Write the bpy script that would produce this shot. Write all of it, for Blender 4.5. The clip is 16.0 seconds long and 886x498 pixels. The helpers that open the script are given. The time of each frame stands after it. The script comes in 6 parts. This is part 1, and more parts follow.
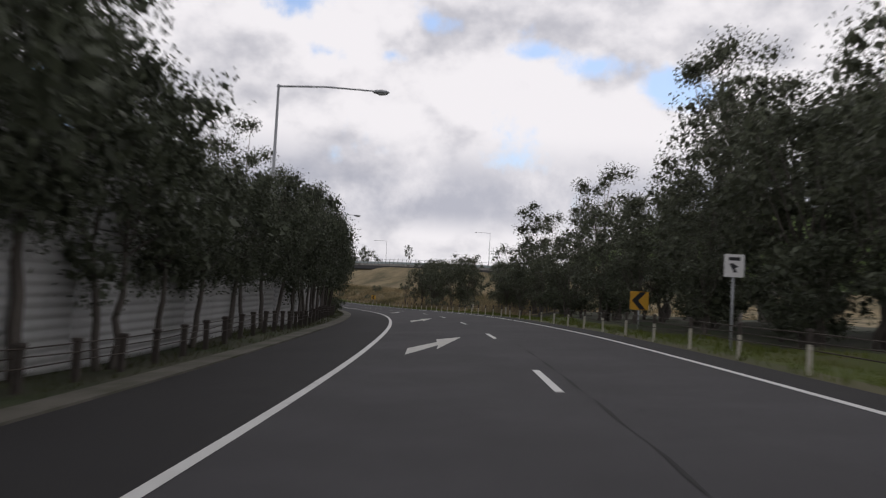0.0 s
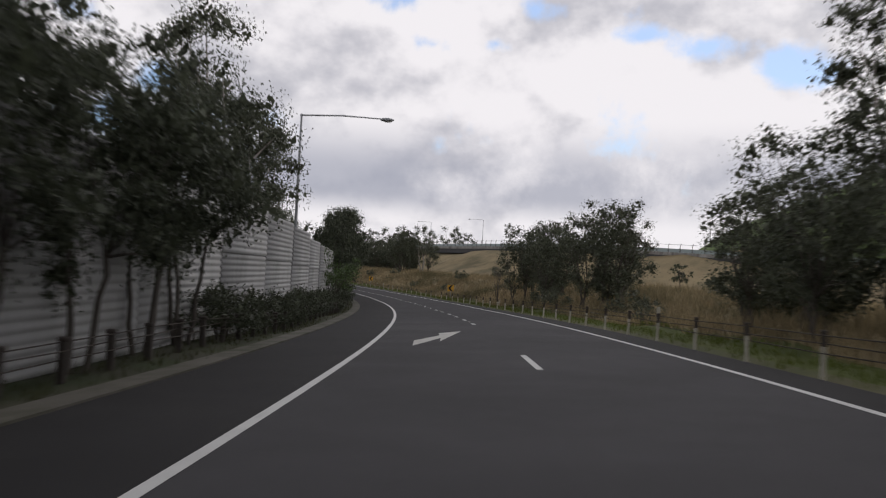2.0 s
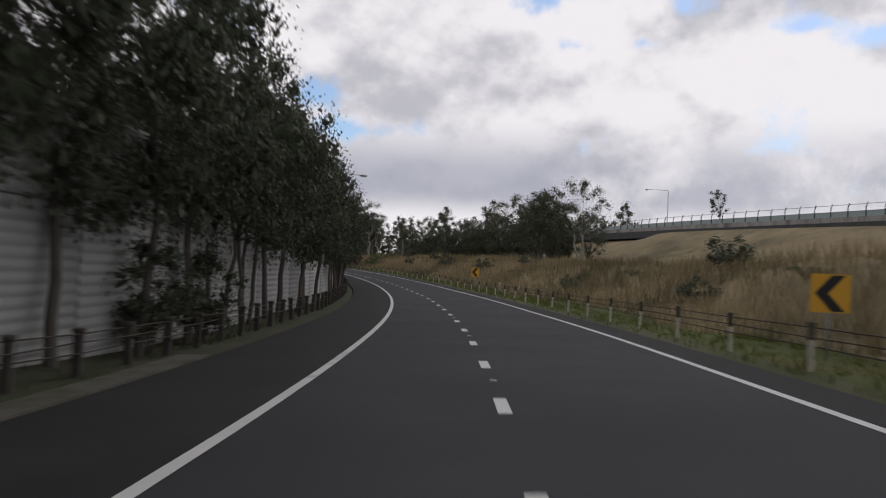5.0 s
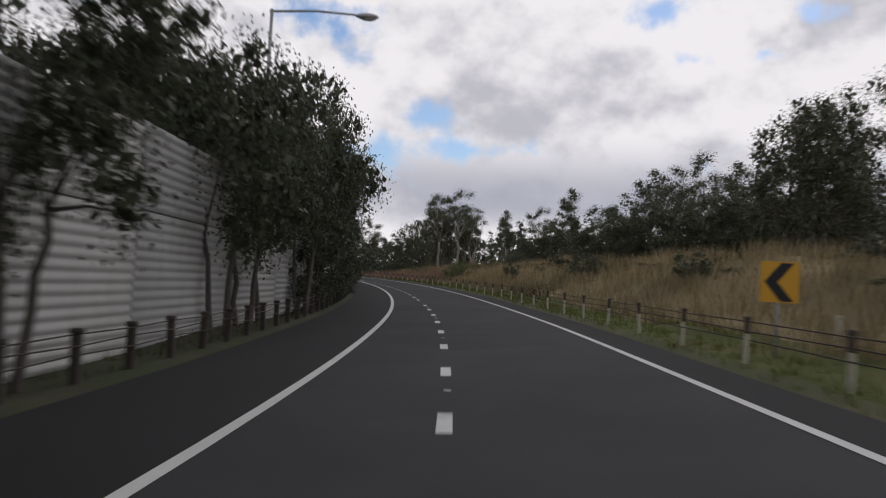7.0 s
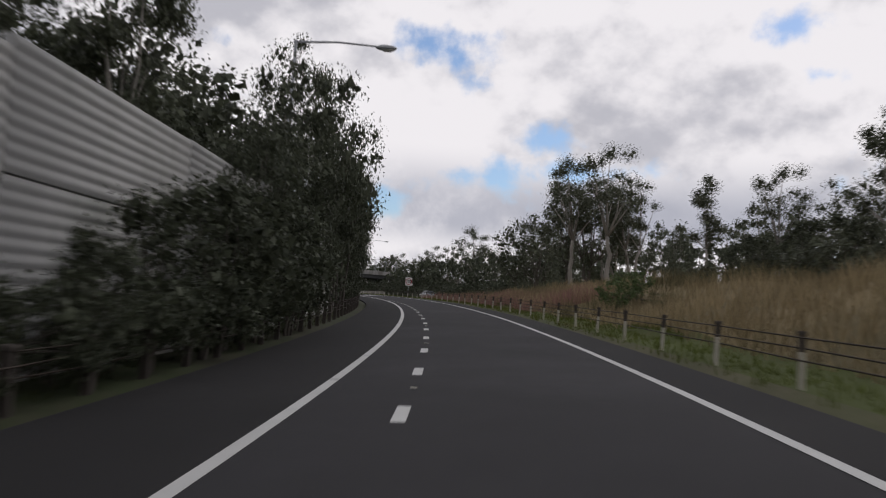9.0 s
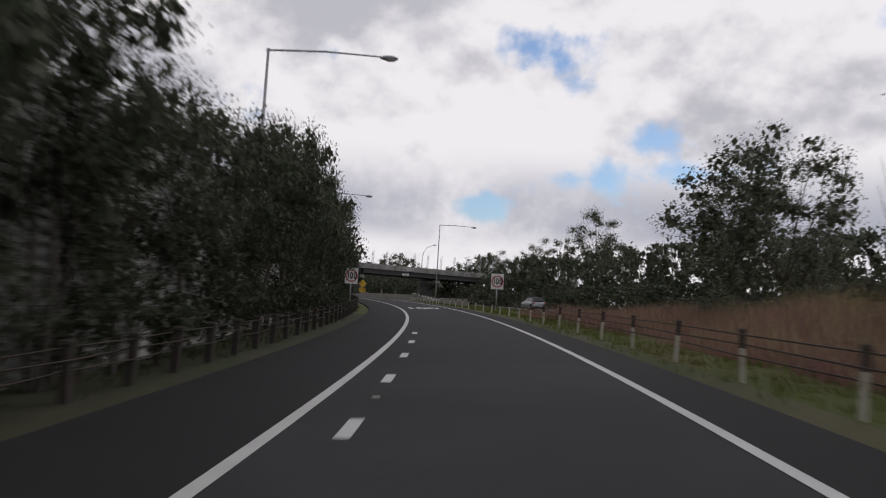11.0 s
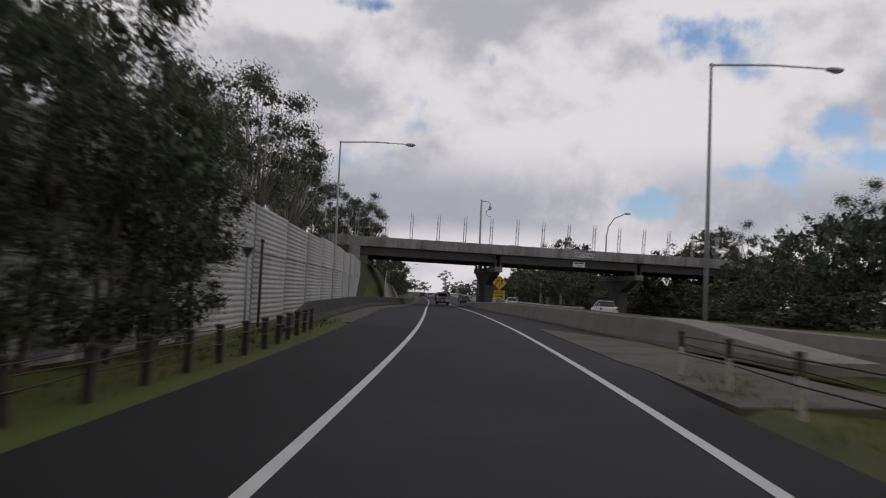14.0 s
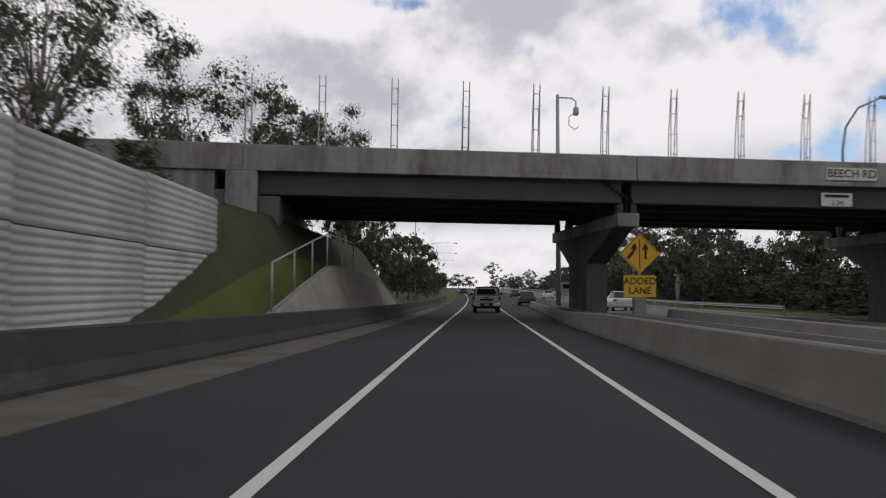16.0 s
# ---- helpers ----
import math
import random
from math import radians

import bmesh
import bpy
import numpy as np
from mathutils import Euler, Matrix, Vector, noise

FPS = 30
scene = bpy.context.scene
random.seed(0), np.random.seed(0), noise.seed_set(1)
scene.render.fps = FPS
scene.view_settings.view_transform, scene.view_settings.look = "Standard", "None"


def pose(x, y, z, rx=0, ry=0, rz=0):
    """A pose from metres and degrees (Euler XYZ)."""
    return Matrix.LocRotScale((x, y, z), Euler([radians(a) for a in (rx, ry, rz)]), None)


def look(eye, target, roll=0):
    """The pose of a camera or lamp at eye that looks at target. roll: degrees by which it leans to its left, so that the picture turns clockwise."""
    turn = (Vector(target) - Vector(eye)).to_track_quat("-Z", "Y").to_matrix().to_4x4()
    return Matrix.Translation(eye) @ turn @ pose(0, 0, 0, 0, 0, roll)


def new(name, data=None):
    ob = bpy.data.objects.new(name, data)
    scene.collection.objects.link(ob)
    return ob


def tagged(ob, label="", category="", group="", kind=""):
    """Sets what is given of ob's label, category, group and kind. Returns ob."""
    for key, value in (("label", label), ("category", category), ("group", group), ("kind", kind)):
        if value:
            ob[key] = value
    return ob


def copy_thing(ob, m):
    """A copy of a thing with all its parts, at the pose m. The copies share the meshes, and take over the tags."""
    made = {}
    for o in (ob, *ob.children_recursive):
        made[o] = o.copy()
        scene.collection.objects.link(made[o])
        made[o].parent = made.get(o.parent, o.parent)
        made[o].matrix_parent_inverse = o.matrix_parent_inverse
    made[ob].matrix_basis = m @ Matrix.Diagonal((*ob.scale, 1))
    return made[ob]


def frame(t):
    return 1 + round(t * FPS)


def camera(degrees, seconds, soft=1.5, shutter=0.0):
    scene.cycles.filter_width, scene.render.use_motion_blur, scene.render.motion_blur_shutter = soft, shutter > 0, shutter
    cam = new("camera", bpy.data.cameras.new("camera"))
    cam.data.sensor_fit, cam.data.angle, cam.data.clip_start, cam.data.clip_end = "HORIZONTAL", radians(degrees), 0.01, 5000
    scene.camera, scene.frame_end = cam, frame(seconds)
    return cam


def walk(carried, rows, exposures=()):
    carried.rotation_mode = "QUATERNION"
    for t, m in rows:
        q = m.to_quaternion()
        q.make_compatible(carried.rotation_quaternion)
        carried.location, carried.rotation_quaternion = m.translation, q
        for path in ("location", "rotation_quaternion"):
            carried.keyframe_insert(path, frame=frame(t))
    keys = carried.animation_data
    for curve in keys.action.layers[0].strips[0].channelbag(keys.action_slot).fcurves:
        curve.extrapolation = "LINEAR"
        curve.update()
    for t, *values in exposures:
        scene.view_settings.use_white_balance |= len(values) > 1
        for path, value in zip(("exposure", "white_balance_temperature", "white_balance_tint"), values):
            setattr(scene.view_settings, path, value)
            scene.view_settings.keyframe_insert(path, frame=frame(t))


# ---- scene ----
cam = camera(58.95, 16.0, soft=1.15, shutter=0.25)
PATH = [
    (0.0, pose(0.05, -0.14, 1.29, 92.82, -3.01, 0.05)),
    (0.5, pose(0.38, 11.47, 1.25, 92.50, -2.95, 2.02)),
    (1.0, pose(0.30, 23.15, 1.13, 92.13, -2.86, 3.96)),
    (1.5, pose(-0.17, 34.88, 0.95, 91.89, -2.85, 5.86)),
    (2.0, pose(-1.00, 46.66, 0.75, 91.69, -2.86, 7.72)),
    (2.5, pose(-2.25, 58.39, 0.49, 91.44, -2.93, 9.58)),
    (3.0, pose(-3.89, 70.12, 0.18, 91.17, -3.00, 11.30)),
    (3.5, pose(-5.83, 81.87, -0.15, 91.06, -2.93, 12.95)),
    (4.0, pose(-8.14, 93.66, -0.44, 91.22, -2.87, 14.60)),
    (4.5, pose(-10.80, 105.45, -0.70, 91.38, -2.86, 16.36)),
    (5.0, pose(-13.86, 117.18, -0.90, 91.52, -2.88, 18.27)),
    (5.5, pose(-17.32, 128.83, -1.07, 91.70, -2.93, 20.27)),
    (6.0, pose(-21.21, 140.37, -1.20, 91.88, -2.98, 22.33)),
    (6.5, pose(-25.51, 151.75, -1.27, 92.18, -3.05, 24.41)),
    (7.0, pose(-30.22, 162.96, -1.29, 92.52, -3.11, 26.51)),
    (7.5, pose(-35.36, 173.97, -1.26, 92.76, -3.18, 28.63)),
    (8.0, pose(-40.89, 184.77, -1.18, 93.17, -3.27, 30.78)),
    (8.5, pose(-46.84, 195.33, -1.05, 93.44, -3.51, 32.95)),
    (9.0, pose(-53.18, 205.65, -0.85, 93.77, -3.74, 35.05)),
    (9.5, pose(-59.83, 215.72, -0.65, 93.76, -3.70, 37.06)),
    (10.0, pose(-66.76, 225.56, -0.48, 93.78, -3.65, 38.96)),
    (10.5, pose(-74.05, 235.22, -0.29, 93.69, -3.61, 40.84)),
    (11.0, pose(-81.74, 244.70, -0.11, 93.67, -3.56, 42.80)),
    (11.5, pose(-89.87, 254.03, 0.05, 93.65, -3.51, 44.83)),
    (12.0, pose(-98.47, 263.25, 0.21, 93.63, -3.48, 46.89)),
    (12.5, pose(-107.60, 272.35, 0.34, 93.54, -3.34, 48.96)),
    (13.0, pose(-117.29, 281.33, 0.45, 93.48, -3.22, 51.02)),
    (13.5, pose(-127.59, 290.20, 0.54, 93.36, -2.87, 52.98)),
    (14.0, pose(-138.52, 298.93, 0.63, 93.27, -2.52, 54.82)),
    (14.5, pose(-149.89, 307.44, 0.69, 93.05, -1.96, 56.42)),
    (15.0, pose(-161.63, 315.84, 0.71, 92.97, -1.39, 57.57)),
    (15.5, pose(-173.59, 324.19, 0.71, 92.96, -0.77, 58.21)),
    (16.0, pose(-185.70, 332.52, 0.69, 92.90, -0.15, 58.33)),
]
walk(cam, PATH, [(0.0, 0.05, 6450, 15), (4.0, 0.02, 6450, 15), (10.0, 0.0, 6450, 15), (12.3, -0.1, 6450, 15), (13.0, -0.2, 6450, 15), (14.0, -0.26, 6450, 15), (14.7, -0.1, 6450, 15), (16.0, 0.02, 6450, 15)])

# ---- world, sun, exposure ----
scene.view_settings.exposure = 0.0
SUN_EL, SUN_AZ = 48.0, -15.0        # degrees; azimuth from +y towards -x

world = bpy.data.worlds.new("sky")
scene.world = world
world.use_nodes = True
WN = world.node_tree
WN.nodes.clear()


def wmath(op, a, b=None, clamp=False):
    n = WN.nodes.new("ShaderNodeMath")
    n.operation = op
    n.use_clamp = clamp
    for i, v in enumerate((a, b)):
        if v is None:
            continue
        if isinstance(v, (int, float)):
            n.inputs[i].default_value = v
        else:
            WN.links.new(v, n.inputs[i])
    return n.outputs[0]


def wmix(fac, a, b):
    n = WN.nodes.new("ShaderNodeMix")
    n.data_type = "RGBA"
    for sock, v in ((n.inputs["Factor"], fac), (n.inputs[6], a), (n.inputs[7], b)):
        if isinstance(v, (int, float)):
            sock.default_value = v
        elif isinstance(v, tuple):
            sock.default_value = v
        else:
            WN.links.new(v, sock)
    return n.outputs[2]


def wnoise(vec, scale, detail, rough, dist=0.0):
    n = WN.nodes.new("ShaderNodeTexNoise")
    n.inputs["Scale"].default_value = scale
    n.inputs["Detail"].default_value = detail
    n.inputs["Roughness"].default_value = rough
    n.inputs["Distortion"].default_value = dist
    WN.links.new(vec, n.inputs["Vector"])
    return n.outputs["Fac"]


def wsmooth(v, lo, hi, a=0.0, b=1.0):
    n = WN.nodes.new("ShaderNodeMapRange")
    n.interpolation_type = "SMOOTHSTEP"
    for i, x in enumerate((lo, hi, a, b)):
        n.inputs[i + 1].default_value = x
    WN.links.new(v, n.inputs[0])
    return n.outputs[0]


tc = WN.nodes.new("ShaderNodeTexCoord").outputs["Generated"]
sep = WN.nodes.new("ShaderNodeSeparateXYZ")
WN.links.new(tc, sep.inputs[0])
up = wmath("MAXIMUM", sep.outputs["Z"], 0.0)
den = wmath("ADD", up, 0.16)
flat = WN.nodes.new("ShaderNodeCombineXYZ")      # the cloud layer seen in perspective
WN.links.new(wmath("DIVIDE", sep.outputs["X"], den), flat.inputs[0])
WN.links.new(wmath("DIVIDE", sep.outputs["Y"], den), flat.inputs[1])
WN.links.new(wmath("MULTIPLY", up, 3.0), flat.inputs[2])
lay = flat.outputs[0]
# gaps of blue in the cloud: direction and size across and up
GAPS = [
    (-0.197, 0.923, 0.333, 0.060, 0.022), (-0.030, 0.945, 0.325, 0.030, 0.022),
    (-0.078, 0.955, 0.284, 0.022, 0.014), (-0.155, 0.947, 0.280, 0.026, 0.014),
    (0.100, 0.951, 0.294, 0.024, 0.010), (0.175, 0.944, 0.279, 0.048, 0.014),
    (0.260, 0.931, 0.255, 0.042, 0.020), (-0.420, 0.890, 0.170, 0.070, 0.016),
    (-0.530, 0.832, 0.160, 0.080, 0.022), (-0.525, 0.787, 0.325, 0.070, 0.030),
    (-0.460, 0.863, 0.210, 0.034, 0.020), (-0.640, 0.759, 0.120, 0.032, 0.014),
    (-0.815, 0.466, 0.346, 0.065, 0.012),
]
wob = wmath("SUBTRACT", wnoise(tc, 9.0, 6.0, 0.56, 0.0), 0.5)
gap = None
for gx, gy, gz, gw, gh in GAPS:
    n2 = math.hypot(gx, gy)
    ax, ay = gy / n2, -gx / n2
    d1 = wmath("ADD", wmath("MULTIPLY", sep.outputs["X"], ax / gw), wmath("MULTIPLY", sep.outputs["Y"], ay / gw))
    d2 = wmath("MULTIPLY", wmath("SUBTRACT", sep.outputs["Z"], gz), 1.0 / gh)
    fwd = wmath("GREATER_THAN", wmath("ADD", wmath("MULTIPLY", sep.outputs["X"], gx), wmath("MULTIPLY", sep.outputs["Y"], gy)), 0.5)
    r1 = wmath("SQRT", wmath("ADD", wmath("MULTIPLY", d1, d1), wmath("MULTIPLY", d2, d2)))
    g = wmath("MULTIPLY", wmath("SUBTRACT", 1.9, r1), fwd)
    gap = g if gap is None else wmath("MAXIMUM", gap, g)
gapn = wsmooth(wmath("ADD", wmath("MULTIPLY", wmath("MAXIMUM", gap, -0.2), 0.42), wmath("MULTIPLY", wob, 2.9)), 0.34, 0.86)
far_gap = wsmooth(wnoise(lay, 1.4, 5.0, 0.6), 0.58, 0.68)
high = wsmooth(sep.outputs["Z"], 0.36, 0.5)
gapn = wmath("MAXIMUM", gapn, wmath("MULTIPLY", far_gap, high))


def puffs(scale, lift, detail):
    """Billows, and the same a little higher up: their difference is the lit upper side."""
    out = []
    for dz in (0.0, lift):
        mp = WN.nodes.new("ShaderNodeMapping")
        mp.inputs["Location"].default_value = (0.3, 0.1, dz)
        mp.inputs["Scale"].default_value = (1.0, 1.0, 1.35)
        WN.links.new(tc, mp.inputs[0])
        out.append(wnoise(mp.outputs[0], scale, detail, 0.52, 0.0))
    return out[0], wmath("SUBTRACT", out[0], out[1])


n1, d1 = puffs(3.0, 0.060, 6.0)
n2, d2 = puffs(9.0, 0.024, 6.0)
lit = wmath("ADD", wmath("MULTIPLY", d1, 2.6), wmath("MULTIPLY", d2, 1.3))
lit = wmath("ADD", lit, wmath("MULTIPLY", wmath("SUBTRACT", n1, 0.5), 1.3))
body = wsmooth(lit, -0.50, 0.16)
cloud = wmix(body, (0.52, 0.53, 0.565, 1), (0.90, 0.893, 0.89, 1))
# the heavier grey layer low in the sky, and the bright strip under it
low = wmath("MULTIPLY", wsmooth(sep.outputs["Z"], 0.06, 0.10), wsmooth(sep.outputs["Z"], 0.20, 0.12))
low = wmath("MULTIPLY", low, wsmooth(wnoise(tc, 3.2, 7.0, 0.6), 0.36, 0.54))
cloud = wmix(wmath("MULTIPLY", low, 0.8), cloud, (0.38, 0.405, 0.47, 1))
# grey added to the unseen clouds overhead, to dim the light on the ground
over = wsmooth(sep.outputs["Z"], 0.36, 0.72)
cloud = wmix(wmath("MULTIPLY", over, 0.85), cloud, (0.30, 0.31, 0.335, 1))
sky = WN.nodes.new("ShaderNodeTexSky")
sky.sky_type, sky.sun_disc = "NISHITA", False
sky.sun_elevation, sky.sun_rotation = radians(SUN_EL), radians(-SUN_AZ)
skyc = WN.nodes.new("ShaderNodeMix")
skyc.data_type, skyc.blend_type = "RGBA", "MULTIPLY"
skyc.inputs["Factor"].default_value = 1.0
skyc.inputs[7].default_value = (0.095, 0.108, 0.118, 1)
WN.links.new(sky.outputs[0], skyc.inputs[6])
allsky = wmix(gapn, cloud, skyc.outputs[2])
below = wsmooth(sep.outputs["Z"], -0.02, 0.0)
allsky = wmix(below, (0.10, 0.11, 0.09, 1), allsky)
bg = WN.nodes.new("ShaderNodeBackground")
WN.links.new(allsky, bg.inputs[0])
bg.inputs[1].default_value = 0.95
WN.links.new(bg.outputs[0], WN.nodes.new("ShaderNodeOutputWorld").inputs[0])

sun_data = bpy.data.lights.new("sun", "SUN")
sun_data.energy, sun_data.angle, sun_data.color = 0.5, radians(18), (1.0, 0.96, 0.9)
sun_ob = new("sun", sun_data)
sa, se = radians(SUN_AZ), radians(SUN_EL)
sun_ob.matrix_world = look((0, 0, 60), (math.sin(sa) * math.cos(se), -math.cos(sa) * math.cos(se), 60 - math.sin(se)))

# ---- materials ----
def material(name, base, rough=0.8, var=0.25, scale=3.0, fine=60.0, bump=0.2, metal=0.0, second=None, mask=None, rand=0.0,
             island=0.0, translucent=0.0, coords="Object", stretch=(1, 1, 1), spec=0.3):
    """A surface with variation at two scales: large stains and fine grain."""
    m = bpy.data.materials.new(name)
    m.use_nodes = True
    nt = m.node_tree
    nd, lk = nt.nodes, nt.links
    b = nd["Principled BSDF"]
    b.inputs["Roughness"].default_value = rough
    b.inputs["Metallic"].default_value = metal
    b.inputs["Specular IOR Level"].default_value = spec
    t = nd.new("ShaderNodeTexCoord")
    mp = nd.new("ShaderNodeMapping")
    mp.inputs["Scale"].default_value = stretch
    lk.new(t.outputs[coords], mp.inputs[0])
    big = nd.new("ShaderNodeTexNoise")
    big.inputs["Scale"].default_value, big.inputs["Detail"].default_value = scale, 6
    big.inputs["Roughness"].default_value = 0.65
    lk.new(mp.outputs[0], big.inputs["Vector"])
    sm = nd.new("ShaderNodeTexNoise")
    sm.inputs["Scale"].default_value, sm.inputs["Detail"].default_value = fine, 3
    lk.new(mp.outputs[0], sm.inputs["Vector"])
    mix = nd.new("ShaderNodeMix")
    mix.data_type = "RGBA"
    lo = tuple(c * (1 - var) for c in base)
    hi = tuple(min(1, c * (1 + var)) for c in base)
    mix.inputs[6].default_value, mix.inputs[7].default_value = (*lo, 1), (*hi, 1)
    add = nd.new("ShaderNodeMath")
    add.operation = "MULTIPLY_ADD"
    lk.new(sm.outputs["Fac"], add.inputs[0])
    add.inputs[1].default_value = 0.5
    sh = nd.new("ShaderNodeMath")
    sh.operation = "MULTIPLY_ADD"
    lk.new(big.outputs["Fac"], sh.inputs[0])
    sh.inputs[1].default_value, sh.inputs[2].default_value = 1.5, -0.5
    lk.new(sh.outputs[0], add.inputs[2])
    add.use_clamp = True
    lk.new(add.outputs[0], mix.inputs["Factor"])
    col = mix.outputs[2]
    if second:
        m2 = nd.new("ShaderNodeMix")
        m2.data_type = "RGBA"
        r = nd.new("ShaderNodeMapRange")
        r.inputs[1].default_value, r.inputs[2].default_value = mask or (0.5, 0.62)
        n3 = nd.new("ShaderNodeTexNoise")
        n3.inputs["Scale"].default_value, n3.inputs["Detail"].default_value = scale * 0.6, 8
        n3.inputs["Roughness"].default_value = 0.7
        lk.new(mp.outputs[0], n3.inputs["Vector"])
        lk.new(n3.outputs["Fac"], r.inputs[0])
        lk.new(r.outputs[0], m2.inputs["Factor"])
        lk.new(col, m2.inputs[6])
        m2.inputs[7].default_value = (*second, 1)
        col = m2.outputs[2]
    if rand or island:
        src = nd.new("ShaderNodeObjectInfo").outputs["Random"] if rand else nd.new("ShaderNodeNewGeometry").outputs["Random Per Island"]
        k = rand or island
        r = nd.new("ShaderNodeMapRange")
        r.inputs[3].default_value, r.inputs[4].default_value = 1 - k, 1 + k
        lk.new(src, r.inputs[0])
        hv = nd.new("ShaderNodeHueSaturation")
        lk.new(r.outputs[0], hv.inputs["Value"])
        lk.new(col, hv.inputs["Color"])
        col = hv.outputs[0]
    lk.new(col, b.inputs["Base Color"])
    if bump:
        bp = nd.new("ShaderNodeBump")
        bp.inputs["Strength"].default_value, bp.inputs["Distance"].default_value = bump, 0.02
        lk.new(add.outputs[0], bp.inputs["Height"])
        lk.new(bp.outputs[0], b.inputs["Normal"])
    if translucent:
        tr = nd.new("ShaderNodeBsdfTranslucent")
        lk.new(col, tr.inputs[0])
        ms = nd.new("ShaderNodeMixShader")
        ms.inputs[0].default_value = translucent
        lk.new(b.outputs[0], ms.inputs[1])
        lk.new(tr.outputs[0], ms.inputs[2])
        lk.new(ms.outputs[0], nd["Material Output"].inputs[0])
    return m


M = {}
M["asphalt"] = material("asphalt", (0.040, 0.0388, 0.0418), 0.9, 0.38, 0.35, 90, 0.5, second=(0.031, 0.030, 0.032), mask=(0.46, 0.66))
M["asphalt_lighter"] = material("lighter_asphalt", (0.050, 0.0485, 0.0515), 0.88, 0.38, 0.35, 90, 0.5, second=(0.040, 0.0385, 0.041), mask=(0.46, 0.66))
M["asphalt_darker"] = material("darker_asphalt", (0.0315, 0.0306, 0.034), 0.88, 0.38, 0.35, 90, 0.5, second=(0.027, 0.0263, 0.029), mask=(0.46, 0.66))
# dark shoulder seal, with shade of the roadside trees put into the colour
M["shoulder"] = material("dark_shaded_shoulder_asphalt", (0.0185, 0.0178, 0.0182), 0.9, 0.28, 0.4, 90, 0.4, second=(0.025, 0.024, 0.024), mask=(0.5, 0.66))
M["old_asphalt"] = material("old_asphalt", (0.15, 0.148, 0.14), 0.9, 0.2, 0.3, 60, 0.3)
M["line"] = material("white_line_paint", (0.62, 0.62, 0.60), 0.6, 0.14, 1.5, 40, 0.25, second=(0.26, 0.26, 0.26), mask=(0.60, 0.72))
M["arrow_paint"] = material("worn_arrow_paint", (0.50, 0.49, 0.45), 0.65, 0.16, 1.5, 40, 0.25, second=(0.22, 0.22, 0.21), mask=(0.58, 0.70))
M["concrete"] = material("barrier_concrete", (0.235, 0.222, 0.198), 0.85, 0.28, 0.8, 25, 0.25, second=(0.165, 0.155, 0.135), mask=(0.55, 0.75))
M["apron"] = material("dusty_concrete", (0.115, 0.108, 0.093), 0.9, 0.3, 1.2, 25, 0.3, second=(0.075, 0.07, 0.045), mask=(0.48, 0.64))
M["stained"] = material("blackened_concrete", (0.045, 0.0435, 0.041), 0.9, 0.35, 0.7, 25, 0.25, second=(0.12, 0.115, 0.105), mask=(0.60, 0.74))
M["kerb"] = material("kerb_concrete", (0.115, 0.108, 0.09), 0.9, 0.3, 1.2, 25, 0.3, second=(0.055, 0.058, 0.034), mask=(0.46, 0.64))
M["panel"] = material("noise_wall_concrete", (0.40, 0.398, 0.388), 0.85, 0.13, 0.5, 20, 0.15, second=(0.265, 0.275, 0.245), mask=(0.52, 0.72), rand=0.09, stretch=(1, 1, 0.45))
M["bridge"] = material("bridge_concrete", (0.31, 0.30, 0.285), 0.85, 0.34, 0.9, 22, 0.25, second=(0.135, 0.122, 0.108), mask=(0.47, 0.66), stretch=(1, 1, 0.28))
# pier and girder concrete: the shade under the deck is put into the colour
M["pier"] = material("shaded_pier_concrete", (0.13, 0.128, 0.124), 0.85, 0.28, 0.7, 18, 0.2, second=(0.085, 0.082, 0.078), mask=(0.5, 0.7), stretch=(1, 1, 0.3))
M["girder"] = material("shaded_girder_concrete", (0.068, 0.068, 0.07), 0.8, 0.22, 0.6, 18, 0.15)
M["soil"] = material("ground_soil_grass", (0.10, 0.095, 0.05), 0.95, 0.4, 0.25, 14, 0.5, second=(0.06, 0.075, 0.025), mask=(0.45, 0.6))
M["lawn"] = material("verge_lawn", (0.068, 0.086, 0.018), 0.95, 0.3, 0.25, 18, 0.5, second=(0.095, 0.084, 0.028), mask=(0.52, 0.66))
M["litter"] = material("leaf_litter", (0.048, 0.048, 0.028), 0.95, 0.45, 0.6, 20, 0.5, second=(0.036, 0.05, 0.018), mask=(0.45, 0.6))
M["dry"] = material("dry_grass_ground", (0.25, 0.195, 0.105), 0.95, 0.3, 0.16, 14, 0.5, second=(0.12, 0.10, 0.05), mask=(0.46, 0.62))
M["hill"] = material("green_hill", (0.085, 0.13, 0.03), 0.95, 0.3, 0.05, 2, 0.4, second=(0.11, 0.13, 0.045), mask=(0.5, 0.65))
M["blade_dry"] = material("dry_grass_blades", (0.335, 0.265, 0.155), 0.85, 0.25, 0.12, 6, 0, island=0.4, second=(0.13, 0.115, 0.062), mask=(0.44, 0.58), translucent=0.3)
M["blade_green"] = material("green_grass_blades", (0.102, 0.128, 0.022), 0.8, 0.25, 0.25, 6, 0, island=0.3, second=(0.125, 0.108, 0.034), mask=(0.52, 0.66), translucent=0.3)
M["blade_pink"] = material("reddish_seed_grass", (0.30, 0.165, 0.15), 0.85, 0.25, 0.3, 6, 0, island=0.35, second=(0.24, 0.19, 0.12), mask=(0.5, 0.64), translucent=0.3)
M["leaf_olive"] = material("olive_scrub_foliage", (0.115, 0.115, 0.055), 0.65, 0.35, 0.6, 8, 0, island=0.4, translucent=0.22)
